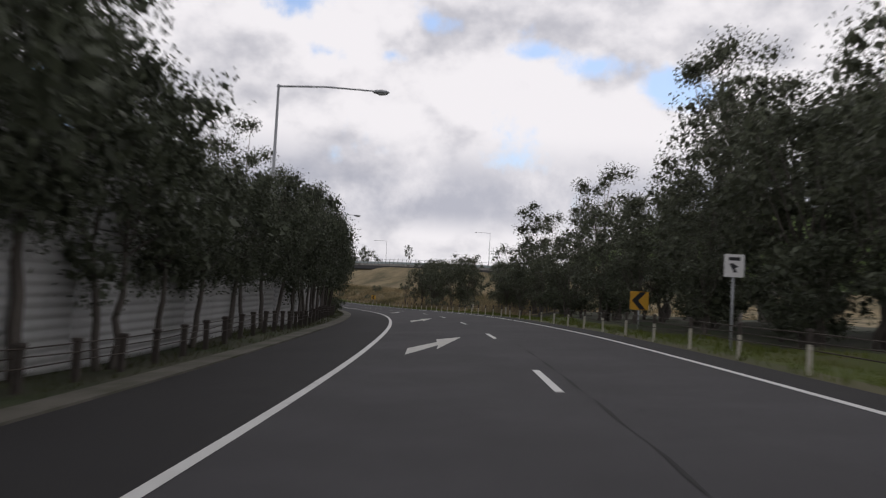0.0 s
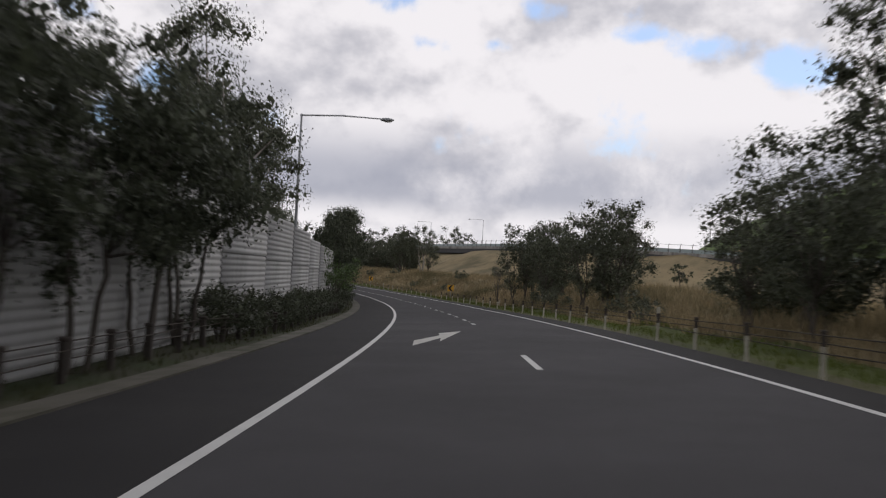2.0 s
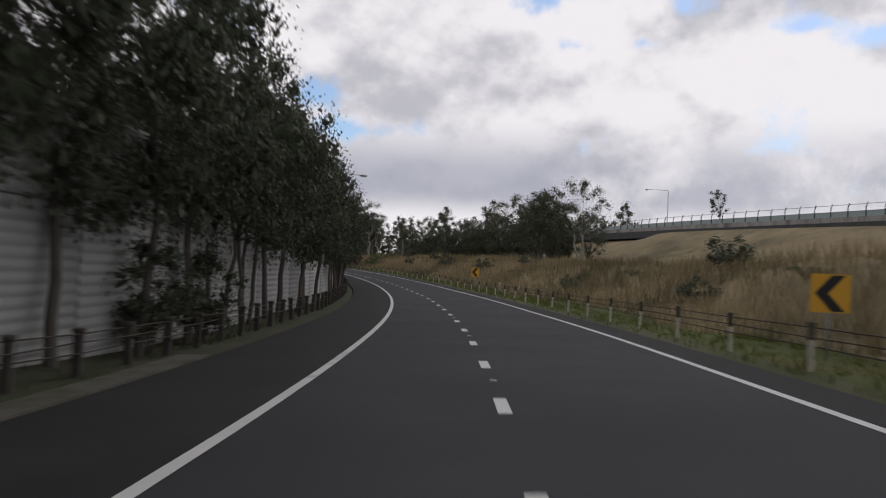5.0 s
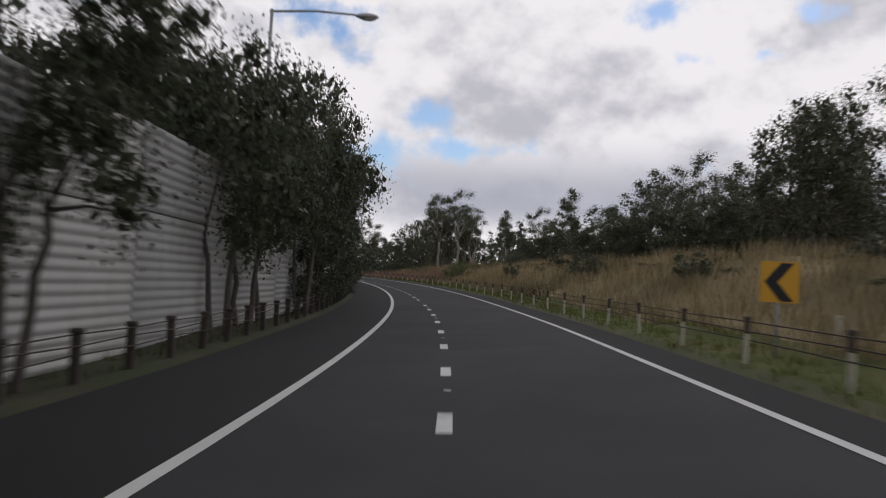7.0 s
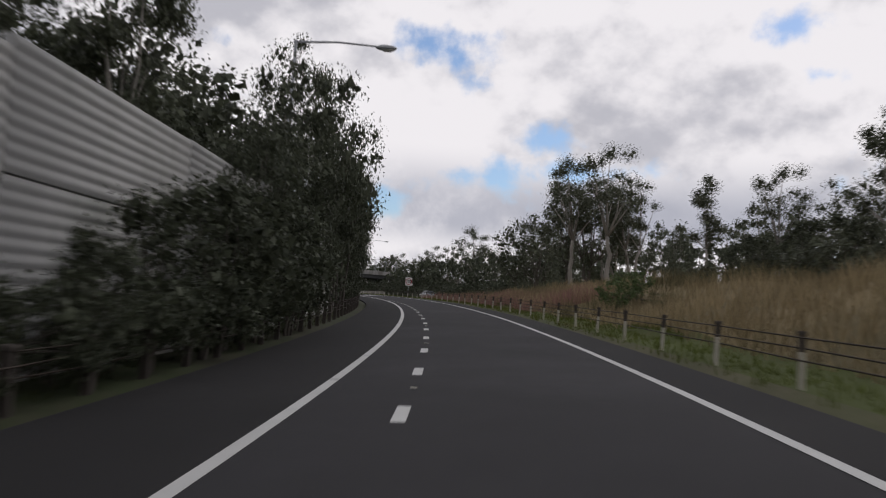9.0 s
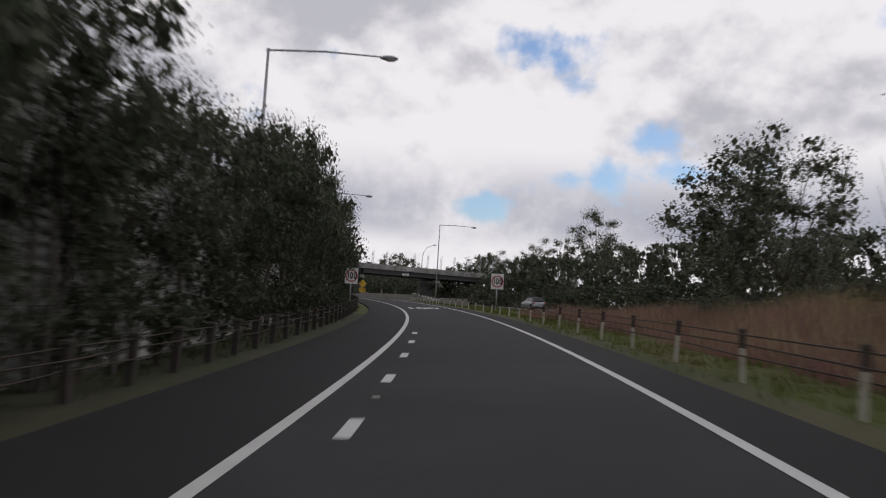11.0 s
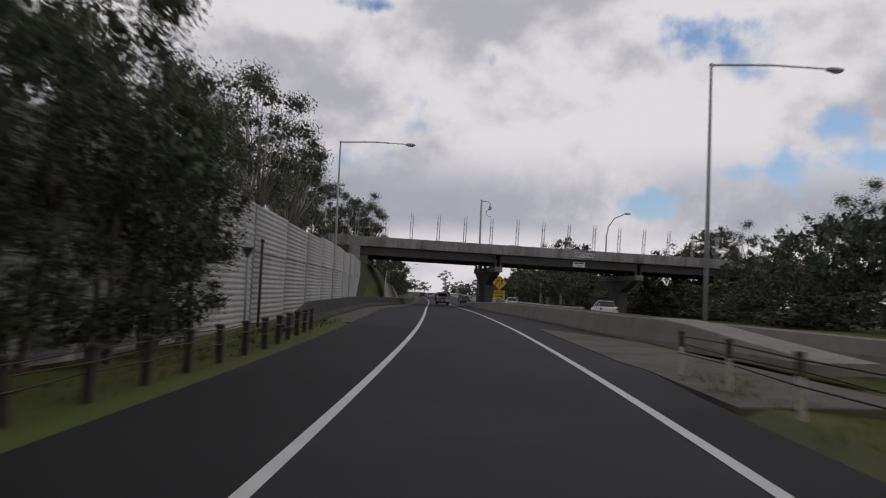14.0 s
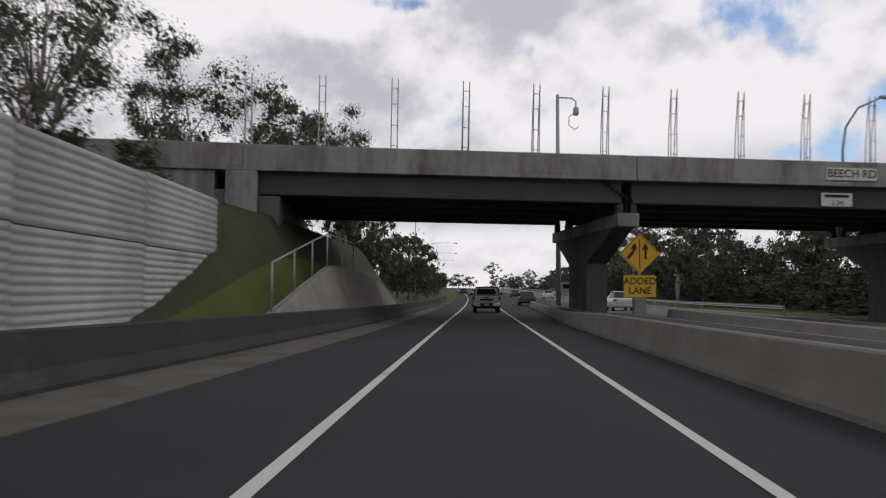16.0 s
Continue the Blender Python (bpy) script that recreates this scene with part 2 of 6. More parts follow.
# verge grass by the noise wall: green blades darkened to carry the shade there
M["blade_shaded"] = material("shaded_grass_blades", (0.060, 0.067, 0.026), 0.85, 0.3, 0.25, 6, 0, island=0.3, second=(0.075, 0.07, 0.035), mask=(0.5, 0.64), translucent=0.2)
M["leaf_dark"] = material("dark_foliage", (0.072, 0.082, 0.052), 0.6, 0.35, 0.5, 8, 0, island=0.45, translucent=0.2)
M["leaf_gum"] = material("gum_foliage", (0.092, 0.102, 0.066), 0.55, 0.35, 0.5, 8, 0, island=0.45, translucent=0.22)
M["leaf_green"] = material("green_shrub_foliage", (0.085, 0.125, 0.045), 0.6, 0.35, 0.7, 8, 0, island=0.4, translucent=0.25)
M["bark_dark"] = material("rough_grey_bark", (0.105, 0.092, 0.08), 0.95, 0.4, 3.0, 25, 0.8, stretch=(1, 1, 0.25))
M["bark_pale"] = material("smooth_pale_bark", (0.27, 0.25, 0.22), 0.85, 0.35, 2.0, 14, 0.4, second=(0.12, 0.10, 0.085), mask=(0.52, 0.62), stretch=(1, 1, 0.3))
M["galv"] = material("galvanised_steel", (0.36, 0.37, 0.38), 0.55, 0.15, 2.0, 30, 0.1, metal=0.5)
M["rope"] = material("wire_rope_steel", (0.062, 0.048, 0.038), 0.7, 0.25, 4.0, 60, 0.1, metal=0.2)
M["post_white"] = material("white_painted_post", (0.50, 0.47, 0.39), 0.7, 0.2, 6.0, 40, 0.2, second=(0.25, 0.22, 0.17), mask=(0.6, 0.75))
M["post_dark"] = material("weathered_dark_post", (0.065, 0.055, 0.048), 0.85, 0.35, 5.0, 40, 0.3)
M["yellow"] = material("sign_yellow", (0.62, 0.33, 0.03), 0.5, 0.1, 2.0, 20, 0)
M["amber"] = material("sign_amber", (0.66, 0.40, 0.03), 0.5, 0.1, 2.0, 20, 0)
M["sign_white"] = material("sign_white", (0.66, 0.65, 0.64), 0.5, 0.06, 2.0, 20, 0)
M["black"] = material("sign_black", (0.02, 0.02, 0.022), 0.6, 0.1, 2.0, 20, 0)
M["red"] = material("sign_red", (0.36, 0.03, 0.05), 0.5, 0.1, 2.0, 20, 0)
M["plate"] = material("sign_back_aluminium", (0.38, 0.39, 0.40), 0.45, 0.1, 2.0, 20, 0, metal=0.6)
M["white_car"] = material("white_car_paint", (0.66, 0.66, 0.66), 0.25, 0.05, 1.0, 10, 0, spec=0.5)
M["dark_car"] = material("dark_car_paint", (0.035, 0.036, 0.042), 0.25, 0.1, 1.0, 10, 0, spec=0.5)
M["silver_car"] = material("silver_car_paint", (0.33, 0.34, 0.35), 0.3, 0.08, 1.0, 10, 0, metal=0.4, spec=0.5)
M["glass"] = material("dark_window_glass", (0.012, 0.014, 0.016), 0.06, 0.05, 1.0, 10, 0, spec=0.6)
M["rubber"] = material("tyre_rubber", (0.018, 0.018, 0.018), 0.85, 0.2, 6.0, 40, 0.2)
M["trim"] = material("black_plastic_trim", (0.02, 0.02, 0.021), 0.6, 0.1, 4.0, 30, 0.1)
M["chrome"] = material("chrome_bumper", (0.62, 0.62, 0.63), 0.2, 0.05, 2.0, 20, 0, metal=1.0)
M["tail_red"] = material("tail_light_red", (0.33, 0.015, 0.02), 0.25, 0.1, 4.0, 20, 0, spec=0.5)
M["maroon"] = material("maroon_cover", (0.13, 0.025, 0.04), 0.5, 0.2, 4.0, 20, 0.1)
M["soot"] = material("asphalt_crack_seal", (0.027, 0.027, 0.027), 0.95, 0.2, 2.0, 30, 0.1)
M["lamp_lens"] = material("lamp_lens", (0.45, 0.45, 0.43), 0.3, 0.05, 4.0, 20, 0)
M["screen_mesh"] = material("fence_panel", (0.30, 0.36, 0.36), 0.5, 0.1, 2.0, 20, 0)

# ---- plan of the road: stations along it (s), offsets to its right (u) ----
ST = [-75] + list(range(0, 401, 25)) + [470, 560, 700, 950]
HEADING = [-15.2, -2.65, 1.52, 5.58, 9.22, 12.78, 16.77, 21.06, 25.32, 29.63, 33.83, 37.76, 41.8, 45.87, 49.75, 53.09, 55.2, 55.82, 55.7, 57.0, 59.0, 59.0]
LEVEL = [0.19, 0.003, -0.193, -0.636, -1.253, -1.859, -2.313, -2.547, -2.55, -2.304, -1.92, -1.524, -1.19, -0.962, -0.791, -0.655, -0.586, -0.592, -1.043, -0.993, 0.107, 1.207]
BANK = [3.085, 3.114, 2.888, 2.797, 2.798, 2.695, 2.774, 2.931, 3.082, 3.321, 3.571, 3.511, 3.47, 3.304, 2.836, 2.02, 1.022, -0.017, -0.009, -0.009, -0.009, -0.009]
DS = 0.5
SS = np.arange(-75, 950.01, DS)
HH = np.radians(np.interp(SS, ST, HEADING))
hm = (HH[1:] + HH[:-1]) / 2
XX = np.concatenate([[0], np.cumsum(-np.sin(hm) * DS)])
YY = np.concatenate([[0], np.cumsum(np.cos(hm) * DS)])
i0 = int(75 / DS)
XX, YY = XX - XX[i0], YY - YY[i0]
ZZ = np.interp(SS, ST, LEVEL)
ker = np.hanning(41) / np.hanning(41).sum()
ZZ = np.convolve(np.pad(ZZ, 20, mode="edge"), ker, "valid")
BB = np.tan(np.radians(np.interp(SS, ST, BANK)))


def curve(*pairs):
    xs, ys = [p[0] for p in pairs], [p[1] for p in pairs]
    return lambda s: np.interp(s, xs, ys)


u_left = curve((-75, -2.05), (0, -2.05), (15, -2.05), (30, -2.07), (45, -2.11), (60, -2.15), (75, -2.15), (90, -2.13), (105, -2.10), (120, -2.06), (135, -2.03), (150, -1.99), (165, -1.92), (180, -1.85), (195, -1.80), (210, -1.77), (225, -1.74), (240, -1.71), (255, -1.72), (270, -1.67), (285, -1.58), (300, -1.48), (315, -1.41), (330, -1.43), (345, -1.48), (360, -1.51), (375, -1.50), (390, -1.51), (405, -1.52), (440, -1.44), (480, -1.36), (520, -1.32), (950, -1.32))
u_right = curve((-75, 4.62), (0, 4.62), (15, 4.55), (30, 4.49), (45, 4.52), (60, 4.48), (75, 4.31), (90, 4.11), (105, 3.92), (120, 3.76), (135, 3.61), (150, 3.43), (165, 3.22), (180, 3.01), (195, 2.85), (210, 2.71), (225, 2.58), (240, 2.41), (255, 2.27), (270, 2.20), (285, 2.16), (300, 2.11), (315, 2.07), (330, 2.06), (345, 2.03), (360, 2.00), (375, 1.98), (390, 1.97), (405, 1.93), (440, 1.89), (480, 1.86), (520, 1.84), (950, 1.84))
u_dash = curve((-75, 1.32), (63, 1.33), (78, 1.14), (86, 1.0), (95, 0.82), (107, 0.58), (162, 0.10), (190, -0.21), (202, -0.36), (212, -0.49), (235, -0.75), (251, -0.91), (290, -1.15))
u_edge_l = curve((-75, -4.5), (85, -4.5), (130, -4.3), (176, -4.15), (230, -3.95), (316, -3.55), (345, -3.7), (358, -3.9), (372, -4.2), (390, -4.5), (398, -4.7), (405, -4.4), (411, -4.05), (427, -3.55), (440, -3.4), (950, -3.4))
u_edge_r = curve((-75, 5.5), (72, 5.4), (110, 4.75), (178, 3.9), (222, 3.6), (260, 3.25), (310, 2.95), (352, 2.9), (362, 3.4), (367, 5.05), (375, 4.75), (385, 4.55), (394, 4.15), (400, 4.0), (411, 3.8), (434, 3.75), (470, 5.0), (505, 9.8), (950, 9.8))
u_wall = curve((-75, -6.9), (95, -6.8), (130, -6.4), (176, -5.75), (217, -5.5), (245, -5.5), (300, -6.2), (320, -6.5), (365, -7.2), (390, -7.75), (400, -7.9), (411, -8.1), (426, -8.85), (440, -9.0))
rise = curve((-75, 0.3), (50, 0.4), (85, 0.8), (110, 1.7), (140, 2.3), (165, 2.1), (205, 2.4), (235, 2.2), (255, 1.9), (275, 1.6), (290, 0.8), (305, 0.1), (330, 0.0), (950, 0.0))


def smooth01(x):
    x = np.clip(x, 0, 1)
    return x * x * (3 - 2 * x)


# the raised crossing road on the far right, its middle line in x, y, z
FLY = [(78, 150, 3.6), (40, 178, 4.6), (12, 208, 6.2), (-12, 246, 6.9), (-31, 276, 7.2), (-48, 304, 7.4)]


def fly_height(x, y):
    best = -99.0
    for (x0, y0, z0), (x1, y1, z1) in zip(FLY, FLY[1:]):
        dx, dy = x1 - x0, y1 - y0
        q = min(1, max(0, ((x - x0) * dx + (y - y0) * dy) / (dx * dx + dy * dy)))
        d = math.hypot(x - x0 - q * dx, y - y0 - q * dy)
        crest = 0.55 if x0 > 0 else -0.4
        best = max(best, z0 + q * (z1 - z0) + crest - max(0, d - 6.6) * 0.42)
    return best


def axis(s):
    """Middle of the plan at s: x, y, z, heading, slope across."""
    return (np.interp(s, SS, XX), np.interp(s, SS, YY), np.interp(s, SS, ZZ), np.interp(s, SS, HH), np.interp(s, SS, BB))


A440 = axis(440.0)


def motorway_level(x, y):
    """Height of the motorway beside the ramp, by its distance past the bridge."""
    d = -(x - A440[0]) * math.sin(A440[3]) + (y - A440[1]) * math.cos(A440[3])
    return float(np.interp(d, [-190, -90, -40, 0, 40, 120, 260, 500], [-0.75, -0.72, -0.85, -1.0, -1.2, -1.15, -0.1, 1.0]))


def cross_height(s, u):
    """Height of the land over the axis level at s, u."""
    b = float(np.interp(s, SS, BB))
    el, er = float(u_edge_l(s)), float(u_edge_r(s))
    if u < el:
        w = max(u, -8.0)
        h = w * b
        if u < el - 0.6 and s < 366:
            h += 0.10 * math.sin(s * 0.31 + u) * min(1, (el - 0.6 - u))
        if s > 405:
            h += 5.3 * float(smooth01((s - 414) / 21) * smooth01((482 - s) / 24)) * float(smooth01((-5.7 - u) / 4.2))
        return h
    if u <= er + 0.5:
        return u * b
    base = (er + 0.5) * b
    flat = -0.22 if s > 300 else 0.0
    k = float(smooth01((s - 290) / 30))
    h0 = base * (1 - k * float(smooth01((u - er - 0.5) / 5))) + k * flat * float(smooth01((u - er - 0.5) / 5))
    h0 += float(rise(s)) * float(smooth01((u - er - 2.2) / 7.0))
    if u > er + 2:
        h0 += (0.16 * math.sin(s * 0.23 + u * 0.5) + 0.10 * math.sin(s * 0.61 - u * 0.9)) * (1 - 0.8 * k)
    return h0


def place(s, u, h=0.0):
    x, y, z, a, b = axis(s)
    px, py = x + u * math.cos(a), y + u * math.sin(a)
    pz = z + cross_height(s, u)
    if s > 300 and u > float(u_edge_r(s)) + 1.5:
        w = float(smooth01((u - float(u_edge_r(s)) - 1.5) / 4.5) * smooth01((s - 300) / 30))
        pz = pz * (1 - w) + motorway_level(px, py) * w
    if u > 14 and s < 300:
        pz = max(pz, fly_height(px, py))
        d = math.hypot(px - 115, py - 270)
        pz = max(pz, 36 - 0.0045 * d * d)
    return Vector((px, py, pz + h))


def upright(s, u, h=0.0, turn=0.0, size=1.0):
    """A pose on the land at s, u, its y along the road."""
    p = place(s, u, h)
    a = float(np.interp(s, SS, HH))
    return Matrix.Translation(p) @ Matrix.Rotation(a + radians(turn), 4, "Z") @ Matrix.Diagonal((size, size, size, 1))


# ---- mesh helpers ----
def mesh_of(name, verts, faces, mat, smooth=False):
    me = bpy.data.meshes.new(name)
    me.from_pydata([tuple(v) for v in verts], [], faces)
    me.update()
    for m in (mat if isinstance(mat, (list, tuple)) else [mat]):
        me.materials.append(m)
    if smooth:
        me.polygons.foreach_set("use_smooth", [True] * len(me.polygons))
    return me


def part(name, data, parent=None, label="", m=None):
    """Links a mesh, or a bmesh with its material, as one object under a thing or part."""
    ob = new(name, data)
    if parent is not None:
        ob.parent = parent
    if m is not None:
        ob.matrix_basis = m
    if label:
        ob["label"] = label
    return ob


def bm_mesh(name, bm, mat, smooth=False):
    me = bpy.data.meshes.new(name)
    bm.to_mesh(me)
    bm.free()
    me.materials.append(mat)
    if smooth:
        me.polygons.foreach_set("use_smooth", [True] * len(me.polygons))
    return me


def thing(name, label, category, group="", m=None, kind=""):
    ob = new(name)
    if m is not None:
        ob.matrix_basis = m
    return tagged(ob, label, category, group, kind)


def box(bm, x0, x1, y0, y1, z0, z1, bevel=0.0):
    r = bmesh.ops.create_cube(bm, size=1.0, matrix=Matrix.Translation(((x0 + x1) / 2, (y0 + y1) / 2, (z0 + z1) / 2)) @ Matrix.Diagonal((x1 - x0, y1 - y0, z1 - z0, 1)))
    if bevel:
        es = list({e for v in r["verts"] for e in v.link_edges})
        bmesh.ops.bevel(bm, geom=es, offset=bevel, segments=2, affect="EDGES", profile=0.5)
    return bm


def box_mesh(name, mat, *dims, bevel=0.01):
    return bm_mesh(name, box(bmesh.new(), *dims, bevel=bevel), mat)


def tube(verts, faces, pts, radii, sides=6):
    """Adds a tapered tube along pts to verts and faces."""
    base = len(verts)
    n = len(pts)
    for k, p in enumerate(pts):
        p = Vector(p)
        d = (Vector(pts[min(k + 1, n - 1)]) - Vector(pts[max(k - 1, 0)]))
        d = d.normalized() if d.length > 1e-6 else Vector((0, 0, 1))
        a = d.cross(Vector((0, 1, 0.13)) if abs(d.y) < 0.9 else Vector((1, 0, 0))).normalized()
        b = d.cross(a)
        for j in range(sides):
            t = 2 * math.pi * j / sides
            verts.append(p + (a * math.cos(t) + b * math.sin(t)) * radii[k])
    for k in range(n - 1):
        for j in range(sides):
            j2 = (j + 1) % sides
            faces.append((base + k * sides + j, base + k * sides + j2, base + (k + 1) * sides + j2, base + (k + 1) * sides + j))
    faces.append(tuple(base + j for j in range(sides))[::-1])
    faces.append(tuple(base + (n - 1) * sides + j for j in range(sides)))


def tube_mesh(name, mat, pts, radii, sides=8):
    v, f = [], []
    tube(v, f, pts, radii if isinstance(radii, (list, tuple)) else [radii] * len(pts), sides)
    return mesh_of(name, v, f, mat, True)


def poly_plate(name, outline, depth, mat):
    """A flat plate in x, z with its front at y = -depth."""
    n = len(outline)
    v = [(x, 0.0, z) for x, z in outline] + [(x, -depth, z) for x, z in outline]
    f = [tuple(range(n)), tuple(range(2 * n - 1, n - 1, -1))] + [(i, (i + 1) % n, n + (i + 1) % n, n + i) for i in range(n)]
    bm = bmesh.new()
    vs = [bm.verts.new(p) for p in v]
    for q in f:
        bm.faces.new([vs[i] for i in q])
    bmesh.ops.recalc_face_normals(bm, faces=bm.faces)
    return bm_mesh(name, bm, mat)


def ring_plate(name, r0, r1, depth, mat, n=40):
    v, f = [], []
    for i in range(n):
        t = 2 * math.pi * i / n
        for r in (r0, r1):
            for y in (0, -depth):
                v.append((r * math.cos(t), y, r * math.sin(t)))
    for i in range(n):
        a, b = 4 * i, 4 * ((i + 1) % n)
        f += [(a + 1, b + 1, b + 3, a + 3), (a, a + 2, b + 2, b), (a + 2, a + 3, b + 3, b + 2), (a, b, b + 1, a + 1)]
    return mesh_of(name, v, f, mat)


def round_rect(w, h, r, n=4):
    out = []
    for cx, cz, a0 in ((w / 2 - r, h / 2 - r, 0), (-w / 2 + r, h / 2 - r, 90), (-w / 2 + r, -h / 2 + r, 180), (w / 2 - r, -h / 2 + r, 270)):
        for i in range(n + 1):
            t = radians(a0 + 90 * i / n)
            out.append((cx + r * math.cos(t), cz + r * math.sin(t)))
    return out


def text_mesh(name, body, size, mat, extrude=0.002, bold=0.0):
    cu = bpy.data.curves.new(name, "FONT")
    cu.body, cu.size, cu.extrude, cu.offset = body, size, extrude, bold
    cu.align_x, cu.align_y = "CENTER", "CENTER"
    tmp = bpy.data.objects.new(name, cu)
    scene.collection.objects.link(tmp)
    me = bpy.data.meshes.new_from_object(tmp.evaluated_get(bpy.context.evaluated_depsgraph_get()))
    bpy.data.objects.remove(tmp)
    me.materials.clear()
    me.materials.append(mat)
    return me


def strip(name, s0, s1, left, right, mat, lift=0.0, step=2.0, cols=2, thick=0.0):
    """A ribbon on the road between two offsets."""
    n = max(2, int((s1 - s0) / step) + 1)
    v, f = [], []
    for i in range(n):
        s = s0 + (s1 - s0) * i / (n - 1)
        a = left(s) if callable(left) else left
        b = right(s) if callable(right) else right
        x, y, z, h, bk = axis(s)
        for j in range(cols):
            u = a + (b - a) * j / (cols - 1)
            v.append((x + u * math.cos(h), y + u * math.sin(h), z + u * bk + lift))
    for i in range(n - 1):
        for j in range(cols - 1):
            p = i * cols + j
            f.append((p, p + 1, p + cols + 1, p + cols))
    if thick:
        base = len(v)
        v += [(q[0], q[1], q[2] - thick) for q in v[:base]]
        for i in range(n - 1):
            p, r = i * cols, i * cols + cols - 1
            f.append((p, p + cols, base + p + cols, base + p))
            f.append((r + cols, r, base + r, base + r + cols))
        f.append(tuple(range(cols))[::-1] + tuple(base + j for j in range(cols)))
        e = (n - 1) * cols
        f.append(tuple(e + j for j in range(cols)) + tuple(base + e + j for j in reversed(range(cols))))
    return mesh_of(name, v, f, mat)


def on_road(me, s, u, lift):
    """Lays a flat mesh (x across, y along) on the road at s, u."""
    for v in me.vertices:
        x, y, z, h, bk = axis(s + v.co.y)
        uu = u + v.co.x
        v.co = (x + uu * math.cos(h), y + uu * math.sin(h), z + uu * bk + lift + v.co.z)
    me.update()
    return me


# ---- ground ----
def build_ground():
    us_l = [-260, -150, -90, -55, -35, -22, -15, -11, -9, -7.9, -7.2, -6.4, -5.7]
    srow = list(np.arange(-75, 480, 3.0)) + list(np.arange(480, 951, 10.0))
    fr = [0.5, 1.2, 2.0, 3.0, 4.2, 5.6, 7.2, 9, 11, 14, 18, 23, 29, 36, 44, 54, 66, 80, 98, 120, 150, 190, 240, 310]
    v, f, mi = [], [], []
    cols = len(us_l) + 4 + len(fr)
    for s in srow:
        el, er = float(u_edge_l(s)), float(u_edge_r(s))
        us = us_l + [el - 0.55, el - 0.2, el + 0.3, er - 0.3] + [er + k for k in fr]
        for j, u in enumerate(us):
            p = place(s, u)
            if len(us_l) + 2 <= j < len(us_l) + 4:
                p.z -= 0.25
            if u < -40:
                p.z += 0.5
            v.append(p)
    for i in range(len(srow) - 1):
        for j in range(cols - 1):
            a = i * cols + j
            f.append((a, a + 1, a + cols + 1, a + cols))
            s = srow[i]
            k = j - (len(us_l) + 4)
            if j < len(us_l) + 2:
                if s > 305:
                    mi.append(1 if j >= 9 else 2)
                else:
                    mi.append(2)
            elif k < 0:
                mi.append(0)
            elif k < 3:
                mi.append(1)
            elif s < 60:
                mi.append(2 if k < 12 else 3)
            elif s < 300:
                mi.append(3)
                x, y = v[a][0], v[a][1]
                if math.hypot(x - 115, y - 270) < 92 and v[a][2] > fly_height(x, y) + 0.3:
                    mi[-1] = 4
            else:
                mi.append(1 if k < 14 else 0)
    me = mesh_of("ground", v, f, [M["soil"], M["lawn"], M["litter"], M["dry"], M["hill"]], True)
    me.polygons.foreach_set("material_index", mi)
    tagged(new("ground", me), "grassy roadside land with leaf litter and dry banks", "ground", kind="structure")
    n = 64
    v = [(-120 + 4600 * math.cos(2 * math.pi * i / n), 250 + 4600 * math.sin(2 * math.pi * i / n), -6) for i in range(n)]
    tagged(new("distant_ground", mesh_of("distant_ground", v, [tuple(range(n))], M["soil"])), "far grassy land out to the horizon", "ground", kind="structure")


build_ground()
# three asphalt tones by stretch: lighter at the start, darker towards the bridge
for s0, s1, mat, lab in ((-75, 82, "asphalt_lighter", "lighter grey asphalt of the two-lane ramp"), (82, 277, "asphalt", "dark grey asphalt ramp curving to one side"), (277, 950, "asphalt_darker", "darker asphalt leading under the bridge")):
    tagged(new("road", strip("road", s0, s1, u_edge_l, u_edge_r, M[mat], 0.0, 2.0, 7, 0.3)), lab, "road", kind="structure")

# left shoulder: its darker seal also carries painted tree shade
tagged(new("road_shoulder", strip("road_shoulder", -75, 372, lambda s: u_edge_l(s) + 0.03, lambda s: u_left(s) - 0.06, M["shoulder"], 0.004, 2.0)), "darker sealed shoulder with tree shade in its colour", "road", kind="structure")
tagged(new("road_shoulder", strip("road_shoulder", -75, 352, lambda s: u_right(s) + 0.07, lambda s: u_edge_r(s) - 0.02, M["shoulder"], 0.004, 2.0)), "dark sealed shoulder along the grass verge", "road", kind="structure")


def marking(name, me, label):
    tagged(new(name, me), label, "road marking", kind="structure")


marking("edge_line", strip("edge_line", -75, 950, lambda s: u_left(s) - 0.068, lambda s: u_left(s) + 0.068, M["line"], 0.006, 2.0), "solid white edge line along the shoulder")
marking("edge_line", strip("edge_line", -75, 950, lambda s: u_right(s) - 0.062, lambda s: u_right(s) + 0.062, M["line"], 0.006, 2.0), "solid white edge line beside the grass verge")
for k in range(-5, 5):
    s = 10.3 + 12.43 * k
    marking("lane_dash", strip("lane_dash", s, s + 3.0, lambda t: u_dash(t) - 0.06, lambda t: u_dash(t) + 0.06, M["line"], 0.006, 1.0), "long white lane dash on the asphalt")
SHORT = [float(v) for v in np.interp(np.arange(0, 44), [0, 7, 21, 28, 31, 32, 33, 39, 43], [77.75, 106.5, 162.0, 189.4, 201.1, 207.1, 211.0, 234.8, 250.6])]
SHORT += [254.6 + 4.0 * k for k in range(9)]
for s in SHORT:
    marking("lane_dash", strip("lane_dash", s, s + 1.0, lambda t: u_dash(t) - 0.072, lambda t: u_dash(t) + 0.072, M["line"], 0.006, 0.5), "short white lane dash on the asphalt")
